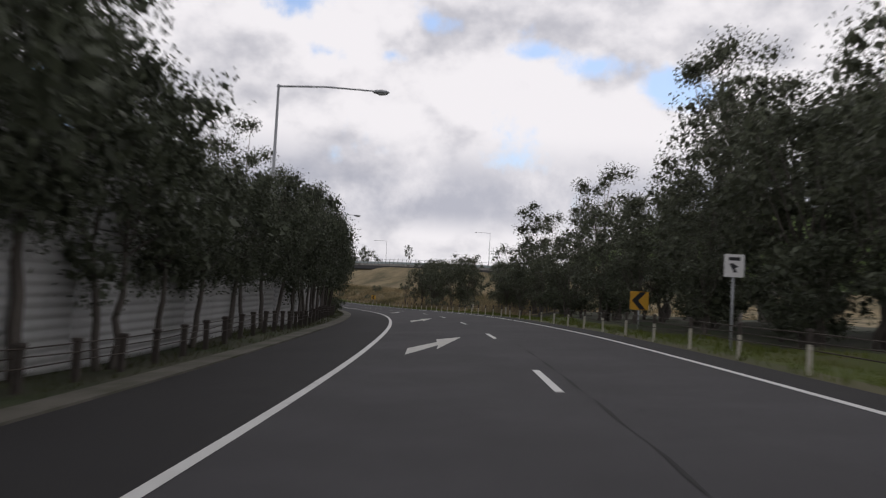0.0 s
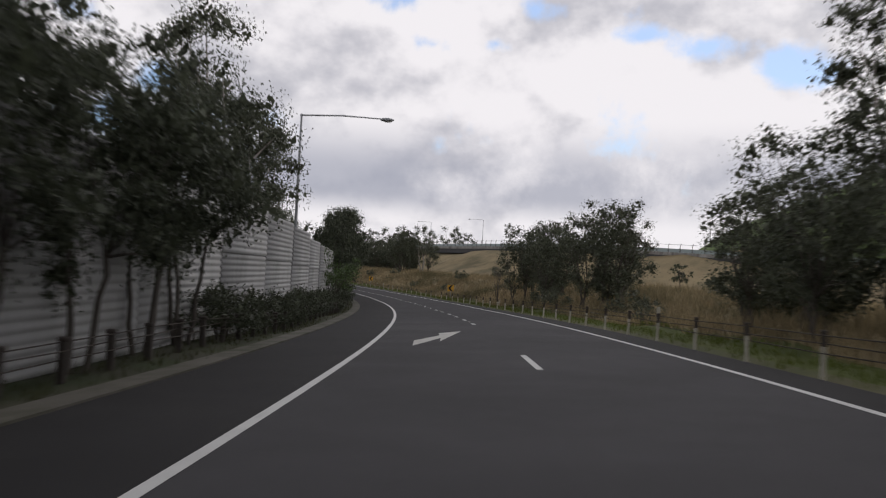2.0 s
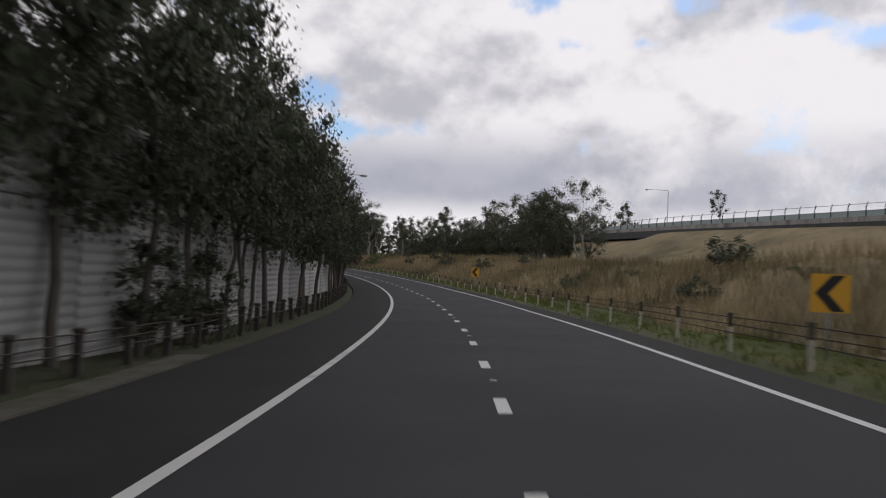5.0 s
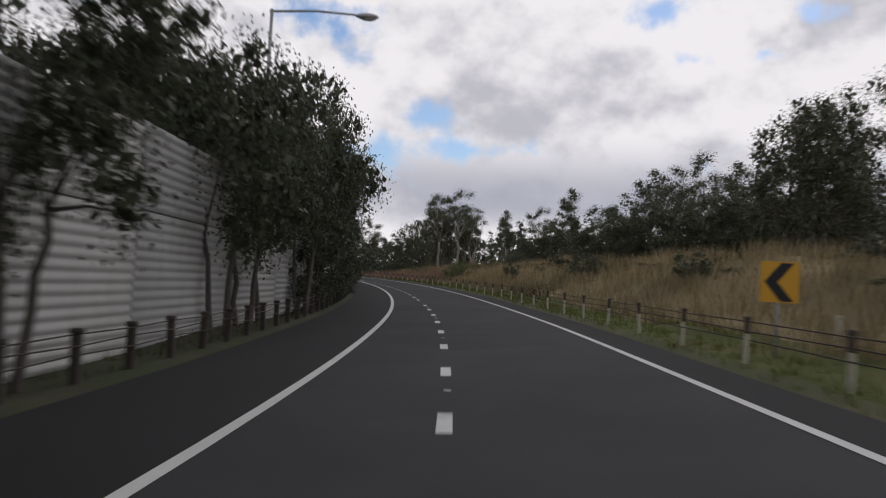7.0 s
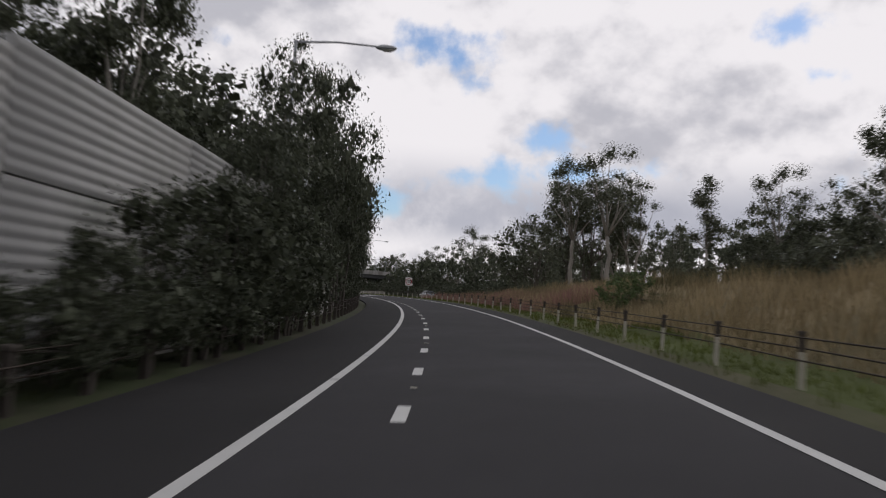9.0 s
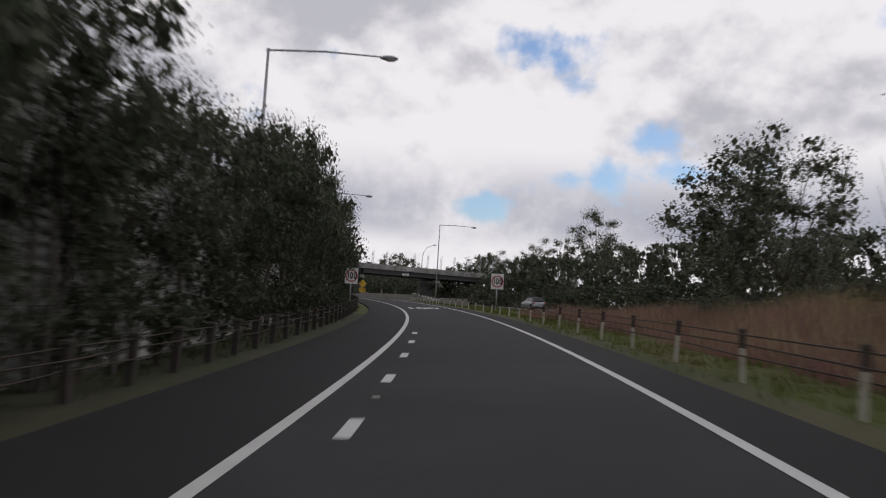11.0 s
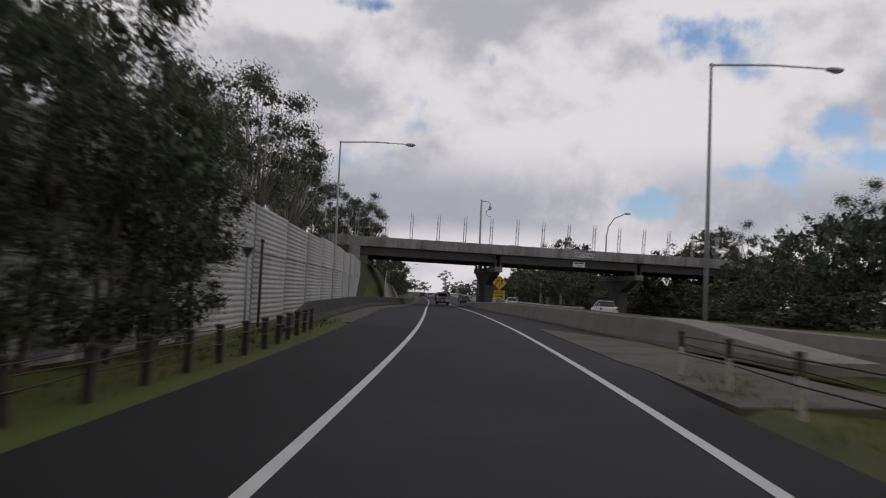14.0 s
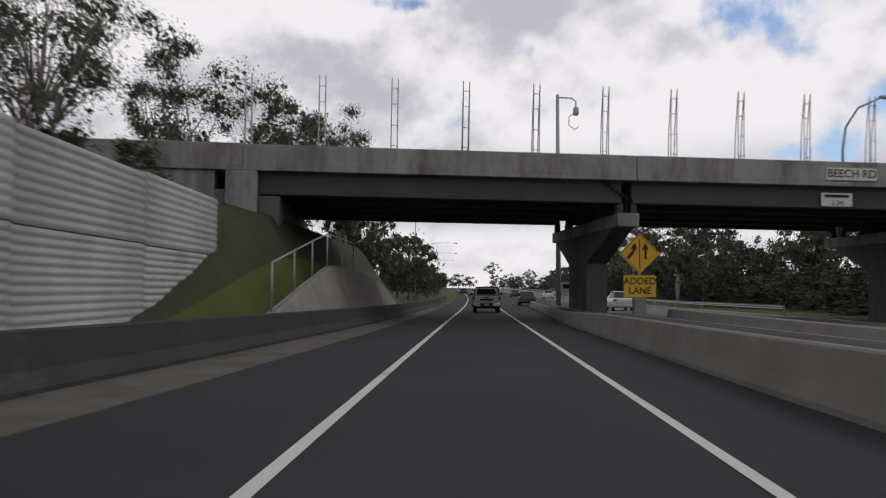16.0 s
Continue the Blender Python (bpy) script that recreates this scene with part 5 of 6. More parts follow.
def tree_proto(label, group, seed, height, base, radius, nclump, per, leaf, crad, leafmat, bark, stems=1, lean=0.1, base_r=0.11, fork=2.4, droop=0.0, shell=0.5, wav=0.10, flat=1.0, cat="tree", name="tree", core=17, deep=3.3):
    rnd = random.Random(seed)
    clumps = []
    mid, half = (height + base) / 2, (height - base) / 2
    while len(clumps) < nclump:
        d = Vector((rnd.gauss(0, 1), rnd.gauss(0, 1), rnd.gauss(0, 1))).normalized()
        q = shell + (1 - shell) * rnd.random() ** 0.5
        lump = 1 + 0.22 * math.sin(3 * math.atan2(d.y, d.x) + seed) + 0.15 * math.sin(5 * d.z + seed * 2)
        p = Vector((d.x * radius * q * lump, d.y * radius * q * lump, mid + d.z * (half - crad * 0.6) * q * flat))
        clumps.append((p.x, p.y, p.z, crad * rnd.uniform(0.65, 1.3)))
    t = thing(name, label, cat, group)
    tips = rnd.sample(clumps, min(len(clumps), 12))
    part("trunk", limbs("trunk", height, lean, stems, base_r, fork, tips, bark, seed, wav), t)
    part("crown", leaf_cloud("crown", clumps, per, leaf, leafmat, seed, droop, core, deep), t)
    return t


ROW = "dark trees in front of the noise wall"
row = [
    tree_proto("dark dense roadside tree with a crooked grey trunk", ROW, 11, 7.6, 1.5, 2.2, 54, 150, (0.10, 0.068), 1.0, M["leaf_dark"], M["bark_dark"], 1, 0.14, 0.11, 2.9, wav=0.045, core=23, deep=2.7),
    tree_proto("dark bushy roadside tree with twin grey stems", ROW, 12, 7.0, 1.3, 2.3, 54, 150, (0.10, 0.068), 1.0, M["leaf_dark"], M["bark_dark"], 2, 0.16, 0.085, 2.5, wav=0.06, core=23, deep=2.7),
    tree_proto("tall dark roadside tree with a leaning trunk", ROW, 13, 8.6, 1.7, 2.1, 54, 150, (0.10, 0.068), 1.0, M["leaf_dark"], M["bark_dark"], 1, 0.22, 0.12, 3.2, wav=0.06, core=23, deep=2.7),
    tree_proto("dark roadside tree with three thin stems", ROW, 14, 7.3, 1.2, 2.1, 54, 150, (0.10, 0.068), 1.0, M["leaf_dark"], M["bark_dark"], 3, 0.18, 0.07, 2.6, wav=0.06, core=23, deep=2.7),
]
ROW_H = [7.6, 7.0, 8.6, 7.3]
GUM = "tall gum trees behind the wall and on the banks"
gum = [
    tree_proto("tall airy gum tree with pale limbs", GUM, 21, 13.0, 5.0, 2.5, 24, 270, (0.118, 0.070), 1.12, M["leaf_gum"], M["bark_pale"], 1, 0.10, 0.20, 4.6, 0.5, 0.62, 0.18, core=23, deep=2.7),
    tree_proto("spreading gum tree with several pale stems", GUM, 22, 11.0, 3.6, 2.9, 26, 270, (0.118, 0.070), 1.15, M["leaf_gum"], M["bark_pale"], 3, 0.22, 0.14, 3.6, 0.4, 0.62, 0.2, core=23, deep=2.7),
    tree_proto("tall gum tree with a ragged open crown", GUM, 23, 14.5, 6.0, 2.4, 24, 270, (0.118, 0.070), 1.1, M["leaf_gum"], M["bark_pale"], 2, 0.12, 0.19, 5.4, 0.5, 0.66, 0.22, core=23, deep=2.7),
    tree_proto("dense rounded dark gum tree", GUM, 24, 10.0, 0.9, 3.1, 48, 125, (0.125, 0.076), 1.22, M["leaf_gum"], M["bark_dark"], 2, 0.15, 0.15, 2.4, 0.4, 0.5, 0.15, core=23, deep=2.7),
    tree_proto("slender young gum tree with a narrow crown", GUM, 25, 10.5, 3.0, 1.5, 22, 230, (0.118, 0.070), 0.95, M["leaf_gum"], M["bark_pale"], 1, 0.08, 0.12, 3.6, 0.5, 0.5, 0.15, core=23, deep=2.7),
]
back_row = tree_proto("dark tree crown rising behind the noise wall", ROW, 15, 8.0, 1.6, 2.3, 36, 80, (0.13, 0.082), 1.12, M["leaf_dark"], M["bark_dark"], 1, 0.12, 0.13, 2.6, wav=0.06, core=20, deep=2.7)
bush = tree_proto("dark dense bushy tree leafy to the ground", ROW, 16, 5.0, 0.1, 1.8, 34, 80, (0.115, 0.074), 0.92, M["leaf_dark"], M["bark_dark"], 3, 0.15, 0.05, 1.4, wav=0.05, core=20, deep=2.7)
FAR = "distant tree belt"
far = [
    tree_proto("distant dark rounded tree beyond the motorway", FAR, 51, 10.0, 0.3, 3.3, 26, 26, (0.32, 0.19), 1.5, M["leaf_dark"], M["bark_dark"], 1, 0.1, 0.16, 2.0, 0.4, 0.3, 0.15, core=12, deep=2.3),
    tree_proto("distant gum tree with an open umbrella crown", FAR, 52, 14.0, 7.0, 2.9, 20, 60, (0.25, 0.13), 1.1, M["leaf_gum"], M["bark_pale"], 2, 0.14, 0.18, 6.0, 0.5, 0.5, 0.2, core=12, deep=2.3),
    tree_proto("distant tall gum tree with a ragged crown", FAR, 53, 13.0, 3.5, 2.5, 22, 56, (0.25, 0.13), 1.1, M["leaf_gum"], M["bark_pale"], 1, 0.1, 0.18, 4.6, 0.5, 0.4, 0.2, core=12, deep=2.3),
]
SHR = "shrubs along the roadside"
shr = [
    tree_proto("low dark leafy shrub by the fence", SHR, 31, 1.9, 0.15, 1.25, 26, 40, (0.12, 0.055), 0.42, M["leaf_dark"], M["bark_dark"], 3, 0.3, 0.025, 0.7, wav=0.05, cat="shrub", name="shrub", core=10, deep=1.6),
    tree_proto("bright green leafy shrub", SHR, 32, 2.9, 0.4, 1.4, 30, 46, (0.14, 0.06), 0.48, M["leaf_green"], M["bark_dark"], 3, 0.25, 0.03, 1.1, wav=0.06, cat="shrub", name="shrub", core=10, deep=1.6),
    tree_proto("olive shrub in the dry grass", SHR, 33, 1.6, 0.1, 1.1, 24, 40, (0.12, 0.05), 0.36, M["leaf_gum"], M["bark_dark"], 3, 0.3, 0.02, 0.5, wav=0.05, cat="shrub", name="shrub", core=10, deep=1.6),
    tree_proto("light green airy young tree against the noise wall", SHR, 35, 4.4, 1.5, 1.7, 20, 60, (0.13, 0.06), 0.50, M["leaf_green"], M["bark_dark"], 3, 0.3, 0.035, 1.3, wav=0.06, name="small_tree", core=6, deep=1.5),
]


def bare_proto(label, seed, h):
    rnd = random.Random(seed)
    t = thing("bare_tree", label, "tree", "bare trees on the verge")
    v, f = [], []
    for k in range(3):
        a = k * 2.1 + rnd.random()
        x = Vector((math.cos(a), math.sin(a), 0))
        tube(v, f, [x * 0.1 - Vector((0, 0, 0.3)), x * 0.25 + Vector((0, 0, h * 0.3)), x * 0.45 + Vector((0, 0, h * 0.65)), x * 0.6 + Vector((0, 0, h))], [0.09, 0.07, 0.045, 0.012], 6)
    part("trunk", mesh_of("trunk", v, f, M["bark_dark"], True), t)
    for i in range(16):
        a, z = rnd.uniform(0, 6.28), rnd.uniform(0.3, 0.85) * h
        x = Vector((math.cos(a), math.sin(a), 0))
        o = x * 0.3 + Vector((0, 0, z))
        L = rnd.uniform(0.5, 1.3) * h / 5
        v, f = [], []
        tube(v, f, [o, o + x * L * 0.5 + Vector((0, 0, L * 0.7)), o + x * L * 0.75 + Vector((0, 0, L * 1.7))], [0.03, 0.02, 0.006], 5)
        part("branch", mesh_of("branch", v, f, M["bark_dark"], True), t)
    return t


bare = bare_proto("leafless grey tree with thin upright branches", 41, 6.0)

def joined(name, label, items):
    cos, vi, ls, lt, mi, mats = [], [], [], [], [], []
    nv = nl = 0
    for proto, m in items:
        for ch in proto.children:
            me = ch.data
            if me.materials[0] not in mats:
                mats.append(me.materials[0])
            k = len(me.vertices)
            co = np.empty(3 * k)
            me.vertices.foreach_get("co", co)
            co = co.reshape(-1, 3) @ np.array(m.to_3x3()).T + np.array(m.translation)
            q = len(me.loops)
            idx = np.empty(q, int)
            me.loops.foreach_get("vertex_index", idx)
            p = len(me.polygons)
            st, tot = np.empty(p, int), np.empty(p, int)
            me.polygons.foreach_get("loop_start", st)
            me.polygons.foreach_get("loop_total", tot)
            cos.append(co)
            vi.append(idx + nv)
            ls.append(st + nl)
            mi.append(np.full(p, mats.index(me.materials[0])))
            nv += k
            nl += q
    me = bpy.data.meshes.new(name)
    me.vertices.add(nv)
    me.vertices.foreach_set("co", np.concatenate(cos).reshape(-1))
    me.loops.add(nl)
    me.loops.foreach_set("vertex_index", np.concatenate(vi))
    ls, mi = np.concatenate(ls), np.concatenate(mi)
    me.polygons.add(len(ls))
    me.polygons.foreach_set("loop_start", ls)
    for m in mats:
        me.materials.append(m)
    me.polygons.foreach_set("material_index", mi)
    me.update(calc_edges=True)
    tagged(new(name, me), label, "woods", kind="stuff")


used = set()
rt = random.Random(77)


def plant(proto, s, u, size=1.0, h=-0.05, sz=None):
    m = upright(s, u, h, rt.uniform(0, 360)) @ Matrix.Diagonal((size, size, sz or size, 1))
    if proto.name not in used:
        used.add(proto.name)
        proto.matrix_basis = m
        return proto
    return copy_thing(proto, m)


# the row between fence and wall, with the height that its canopy has along the road
canopy = curve((-12, 8.3), (12, 7.4), (16, 5.1), (24, 5.6), (33, 6.7), (42, 7.7), (48, 7.6), (56, 6.2), (73, 6.8), (110, 8.3), (116, 8.6), (121, 8.6), (140, 8.2), (156, 7.4), (165, 7.2), (179, 7.6), (190, 8.4), (205, 8.8), (214, 7.2), (229, 6.6), (234, 6.6), (240, 8.4), (248, 9.4), (257, 9.2), (261, 8.2), (265, 6.4), (300, 6.4), (320, 5.0), (328, 5.5), (336, 6.3), (346, 7.4), (356, 7.0), (362, 6.0))
for a, b in ((6, 67), (110, 156), (165, 177), (185, 192), (196, 212), (234, 242), (252.5, 308), (321, 363)):
    s = a
    while s < b:
        k = rt.randrange(4)
        h = float(canopy(s)) * rt.uniform(0.92, 1.08)
        plant(row[k], s, float(u_wall(s)) + rt.uniform(0.3, 0.6), (0.36 + 0.5 * h / ROW_H[k]) * (0.82 if 250 < s < 300 else 1.0), -0.05, h / ROW_H[k])
        s += rt.uniform(2.4, 3.4)
plant(row[3], 249, -5.2, 0.36, -0.05, 0.62)
for a, b in ((117, 122), (133, 136), (197, 206), (260, 306), (321, 363)):
    s = a
    while s < b:
        plant(bush, s, float(u_wall(s)) + rt.uniform(0.5, 0.8), rt.uniform(0.6, 0.8) * {197: 0.95, 321: 1.2 if s < 346 else 1}.get(a, 1))
        s += rt.uniform(2.2, 3.2) * (0.6 if 320 < s < 340 else 1.0)
for s, z in ((225.0, 0.55), (226.8, 0.78), (229, 0.92), (231.3, 0.98), (233.5, 0.98), (236, 1.0), (238.5, 0.95)):
    plant(bush, s, float(u_wall(s)) + 1.0, z)
for a, b, st in ((66, 107, 1.3), (203, 236, 1.5)):
    s = a
    while s < b:
        plant(shr[0], s, float(u_wall(s)) + rt.uniform(0.35, 0.8), rt.uniform(0.65, 1.1))
        s += st * rt.uniform(0.8, 1.3)
# the dark second row on the far side of the wall
behind = []
for a, b, h0 in ((8, 20, 7.6), (36, 58, 7.5), (112, 158, 8.3), (163, 205, 9.4), (205, 264, 10.6), (357, 376, 7.0)):
    s = a
    while s < b:
        z = h0 * rt.uniform(0.85, 1.15) / 8.0
        behind.append((back_row, upright(s, rt.uniform(-12.8, -11.6), -0.05, rt.uniform(0, 360)) @ Matrix.Diagonal((z, z, z, 1))))
        s += rt.uniform(2.5, 3.4)
plant(shr[3], 96.4, -6.2, 1.0)
plant(shr[3], 99.5, -6.3, 0.8)
plant(shr[1], 106, -6.2, 0.8)
plant(back_row, 371, -12.2, 0.9)
joined("woods", "dark trees crowded behind the noise wall", behind)
# behind the wall
for s, u, k, z in ((20, -12, 0, 0.95), (27, -11.5, 1, 0.9), (44, -11, 2, 0.8), (60, -10.5, 4, 1.05), (66, -11, 4, 1.1), (74, -12, 3, 0.8), (84, -11, 0, 1.25), (88, -13, 1, 1.3), (86.5, -10.2, 1, 1.05), (91, -10.6, 0, 0.95), (104, -12, 2, 1.15),
                   (108, -12, 1, 0.85), (118, -11, 3, 0.8), (128, -12, 4, 0.9), (150, -12, 0, 0.9), (163, -11, 1, 0.95), (170, -11.5, 2, 0.85), (176, -12, 0, 1.0), (183, -13, 1, 1.0), (200, -12, 4, 1.1), (214, -12, 0, 0.8),
                   (222, -11, 3, 0.95), (230, -12, 0, 1.0), (240, -12, 1, 0.6), (263, -12, 3, 0.9), (322, -9.4, 4, 0.52), (313.5, -9.3, 4, 0.72), (280, -12, 1, 0.9), (300, -13, 4, 0.8),
                   (335, -10.4, 4, 0.82), (333.5, -11.2, 3, 0.85), (356, -12, 0, 0.9), (368, -12, 4, 1.16), (377, -13, 1, 1.22), (386, -12.5, 2, 1.22), (393, -13, 0, 1.28), (398, -15, 1, 1.34), (405, -12.5, 0, 1.22), (412, -13, 3, 1.10), (420, -14, 2, 1.16), (428, -16, 1, 1.10), (443, -24, 0, 1.34), (452, -19.5, 1, 1.46), (462, -16.5, 1, 1.40), (466, -11.5, 2, 1.2), (455, -13.5, 3, 1.2), (476, -12.5, 0, 1.34), (458, -24, 2, 1.22), (470, -19, 1, 1.22)):
    plant(gum[k], s, u, z, 0.0)
plant(gum[2], 259.5, -8.0, 1.05, 0.0, 1.38)
plant(gum[4], 236, -9.4, 1.1, 0.0, 1.15)
plant(gum[0], 229, -9.8, 1.0, 0.0, 0.95)
# right bank, first stretch
for s, u, k, z in ((18, 13, 3, 1.3), (28.5, 12.8, 3, 1.32), (22, 14.5, 3, 1.35), (26, 15.5, 3, 1.25), (24, 11.4, 3, 1.05), (30, 13.6, 3, 1.15), (34, 11.5, 3, 0.95), (20, 11, 3, 0.9), (26, 12.5, 3, 1.15), (31, 10.8, 3, 0.85), (38, 16.5, 2, 1.15), (34, 13, 0, 1.1), (40, 12, 3, 1.0), (45, 10.5, 3, 0.88), (50, 12, 0, 0.85),
                   (53, 10.5, 3, 0.9), (58, 12, 1, 0.9), (62, 10.2, 3, 0.82), (67, 11.5, 4, 0.95), (69, 10.2, 3, 0.80), (43, 9.4, 3, 0.55), (49, 9.2, 3, 0.6), (56, 9.2, 3, 0.6), (61, 8.9, 3, 0.55), (66, 8.9, 3, 0.6), (71, 9.4, 3, 0.62), (74, 10.5, 3, 0.66), (36, 9.4, 3, 0.55), (28, 9.3, 3, 0.55), (15, 9.3, 3, 0.55), (30, 18, 0, 1.1), (20, 18, 3, 1.2), (48, 17, 3, 1.1), (58, 17, 1, 1.0), (36, 10.4, 3, 0.75), (41, 15, 1, 1.15),
                   (96, 12.5, 3, 0.6)):
    plant(gum[k], s, u, z)
for s, u, w, h in ((112.5, 9.8, 0.72, 0.86), (114, 8.9, 0.6, 0.74), (106.8, 10.6, 0.74, 0.80), (105.6, 9.6, 0.6, 0.66), (108.2, 11.3, 0.72, 0.82), (92, 9.8, 0.80, 0.85), (94.5, 11, 0.7, 0.75), (93.4, 9.2, 0.62, 0.8), (91, 10.8, 0.75, 0.8),
                   (203.4, 17.0, 0.84, 1.06), (203.0, 18.3, 0.9, 1.16), (204.2, 19.4, 0.86, 1.12), (202.0, 17.6, 0.8, 0.95), (202.8, 19.6, 0.5, 0.6), (109.8, 10.4, 0.72, 0.84), (113.6, 10.6, 0.70, 0.82), (106.2, 10.9, 0.6, 0.72)):
    plant(gum[3], s, u, w, -0.05, h)
plant(gum[1], 203.0, 22.6, 0.9, -0.05, 1.05)
for s, u, z in ((91.5, 10.2, 0.62), (110, 11, 0.6)):
    plant(bush, s, u, z)
under = []
for s, u0, u1, z0, z1 in [(s, 19.5, 23, 0.7, 1.0) for s in range(206, 268, 2)] + [(s, 9.6, 11.5, 0.6, 0.85) for s in range(14, 76, 3)]:
    z = rt.uniform(z0, z1)
    under.append((bush, upright(s + rt.uniform(-1, 1), rt.uniform(u0, u1), -0.05, rt.uniform(0, 360)) @ Matrix.Diagonal((z, z, z, 1))))
joined("undergrowth", "dense dark bushes under the trees on the bank", under)
# trees on top of the bank and behind it
for s, u, k, z in ((206, 22, 3, 0.74), (214, 24, 4, 0.79), (209, 20, 3, 0.74), (213, 20.5, 3, 0.83), (217, 21, 3, 0.79), (222, 20, 3, 0.93), (227, 21, 3, 0.95), (232, 19.5, 3, 0.89), (219, 22, 3, 0.79), (224, 25, 4, 0.83), (229, 24, 0, 0.85), (233, 22, 3, 0.89), (238, 24, 4, 1.00), (243, 22, 3, 0.95), (248, 25, 3, 0.95), (253, 22, 4, 0.95), (258, 23, 3, 0.89), (263, 22, 0, 0.70), (267, 19, 4, 0.78), (258, 30, 3, 0.89), (270, 25, 3, 0.76),
                   (274, 14.5, 0, 0.95), (277, 17.5, 2, 0.85), (278, 12.6, 0, 0.92), (280, 15, 3, 1.32), (282, 13.4, 3, 1.2), (283, 18, 1, 1.15), (286, 21, 4, 0.9), (303, 15.5, 3, 1.36), (300.5, 16.8, 3, 1.2), (312, 24, 3, 0.9), (318, 28, 1, 0.85), (325, 33, 3, 0.8),
                   (232, 33, 3, 1.0), (245, 35, 3, 1.0), (220, 32, 3, 1.0), (290, 26, 3, 0.8), (296, 31, 4, 0.9), (270, 33, 3, 0.9)):
    plant(gum[k], s, u, z)
for s, u, k, z in ((120, 45, 0, 0.7), (150, 62, 0, 0.7), (310, 117, 1, 1.35), (330, 100, 0, 1.2), (260, 90, 0, 1.0), (230, 60, 2, 0.6), (140, 38, 0, 0.55)):
    plant(far[k], s, u, z)
# belt beyond the motorway and along the far road, joined as uncountable woods
rb = random.Random(9)
belt = []
for k in range(52):
    d = -195 + k * 10.5 + rb.uniform(-3, 3)
    for u0 in (27.2, 29.4, 32, 36, 41, 46):
        if u0 > 30 and k % 2 and d > 50:
            continue
        p = motorway_pt(d + rb.uniform(-3, 3), u0 + rb.uniform(0, 4))
        size = rb.uniform(0.8, 1.15)
        pr = far[0] if u0 < 37 else (far[1] if rb.random() < 0.6 else far[2])
        sq = {27.2: 0.18, 29.4: 0.5, 32: 1.05, 36: 1.2, 41: 1.05, 46: 1.05}[u0]
        belt.append((pr, Matrix.Translation((p.x, p.y, p.z - 0.3)) @ Matrix.Rotation(rb.uniform(0, 6.28), 4, "Z") @ Matrix.Diagonal((size, size, size * sq, 1))))
for k in range(22):
    p = motorway_pt(44 + 6 * k + rb.uniform(-2, 2), 26.5 + rb.uniform(-1.5, 2.5))
    size = rb.uniform(0.85, 1.25)
    belt.append((far[rb.choice((0, 1, 2))], Matrix.Translation((p.x, p.y, p.z - 0.3)) @ Matrix.Rotation(rb.uniform(0, 6.28), 4, "Z") @ Matrix.Diagonal((size, size, size, 1))))
for k in range(16):
    p = motorway_pt(40 + 8 * k + rb.uniform(-2, 2), 32 + rb.uniform(-1.5, 2.5))
    belt.append((far[0], Matrix.Translation((p.x, p.y, p.z - 1.2)) @ Matrix.Rotation(rb.uniform(0, 6.28), 4, "Z") @ Matrix.Diagonal((1.3, 1.3, 0.95, 1))))
for k in range(58):
    p = motorway_pt(-200 + 4.6 * k + rb.uniform(-1.5, 1.5), 29.5 + rb.uniform(-1.0, 2.0))
    size = rb.uniform(0.8, 1.05)
    belt.append((far[0], Matrix.Translation((p.x, p.y, p.z - 0.6)) @ Matrix.Rotation(rb.uniform(0, 6.28), 4, "Z") @ Matrix.Diagonal((size, size, size * rb.uniform(0.42, 0.6), 1))))
joined("woods", "dark belt of gum trees and scrub beyond the motorway", belt)
belt = []
for k in range(48):
    s = 464 + k * 8.5 + rb.uniform(-3, 3)
    for u in (-9.5, -15):
        size = rb.uniform(0.7, 1.05)
        belt.append((far[0] if u > -12 else far[2], upright(s, u + rb.uniform(-2, 1), -0.3, rb.uniform(0, 360)) @ Matrix.Diagonal((size, size, size * (1.15 if s < 530 else 0.85), 1))))
for k in range(34):
    size = rb.uniform(0.9, 1.5)
    belt.append((far[rb.choice((0, 0, 1, 2))], upright(rb.uniform(800, 945), -70 + 7 * k + rb.uniform(-3, 3), -0.5) @ Matrix.Diagonal((size, size, size * 0.8, 1))))
for k in range(26):
    size = rb.uniform(0.7, 1.0)
    belt.append((far[rb.choice((0, 2))], upright(560 + 12 * k, 31 + rb.uniform(0, 4) - 0.03 * k * 12, -0.5) @ Matrix.Diagonal((size, size, size * 0.75, 1))))
joined("woods", "dark belt of trees along the road beyond the bridge", belt)
for d, u, k, z in ((-49, 41, 0, 1.5), (-45, 45, 1, 1.5), (-20, 42, 2, 1.35), (16, 44, 2, 1.3), (-92, 40, 0, 1.5), (-86, 43, 2, 1.3)):
    p = motorway_pt(d, u)
    copy_thing(gum[k], Matrix.Translation(p) @ Matrix.Diagonal((z, z, z, 1)))
# shrubs and bare trees on the dry bank
for s, u, k, z in ((249, 7.4, 1, 0.8), (251.5, 8.9, 1, 0.75), (262, 11.5, 1, 0.6), (264.5, 12.5, 1, 0.55), (254, 13, 2, 1.0), (212, 9.5, 2, 1.1), (198, 10, 2, 0.9), (222, 11, 2, 1.2), (230, 9, 2, 0.8), (151, 12, 2, 1.1), (140, 14, 2, 1.2), (133, 17, 1, 0.8), (120, 15, 2, 1.0),
                   (96, 8.3, 2, 0.9), (101, 8.6, 2, 1.1), (86, 9.6, 2, 1.1), (81, 9, 2, 0.9), (240, 12, 2, 1.3), (188, 12, 2, 1.0), (285, 11, 2, 0.8), (290, 9, 2, 0.8), (146, 9, 2, 0.7), (165, 9, 2, 0.8)):
    plant(shr[k], s, u, z)
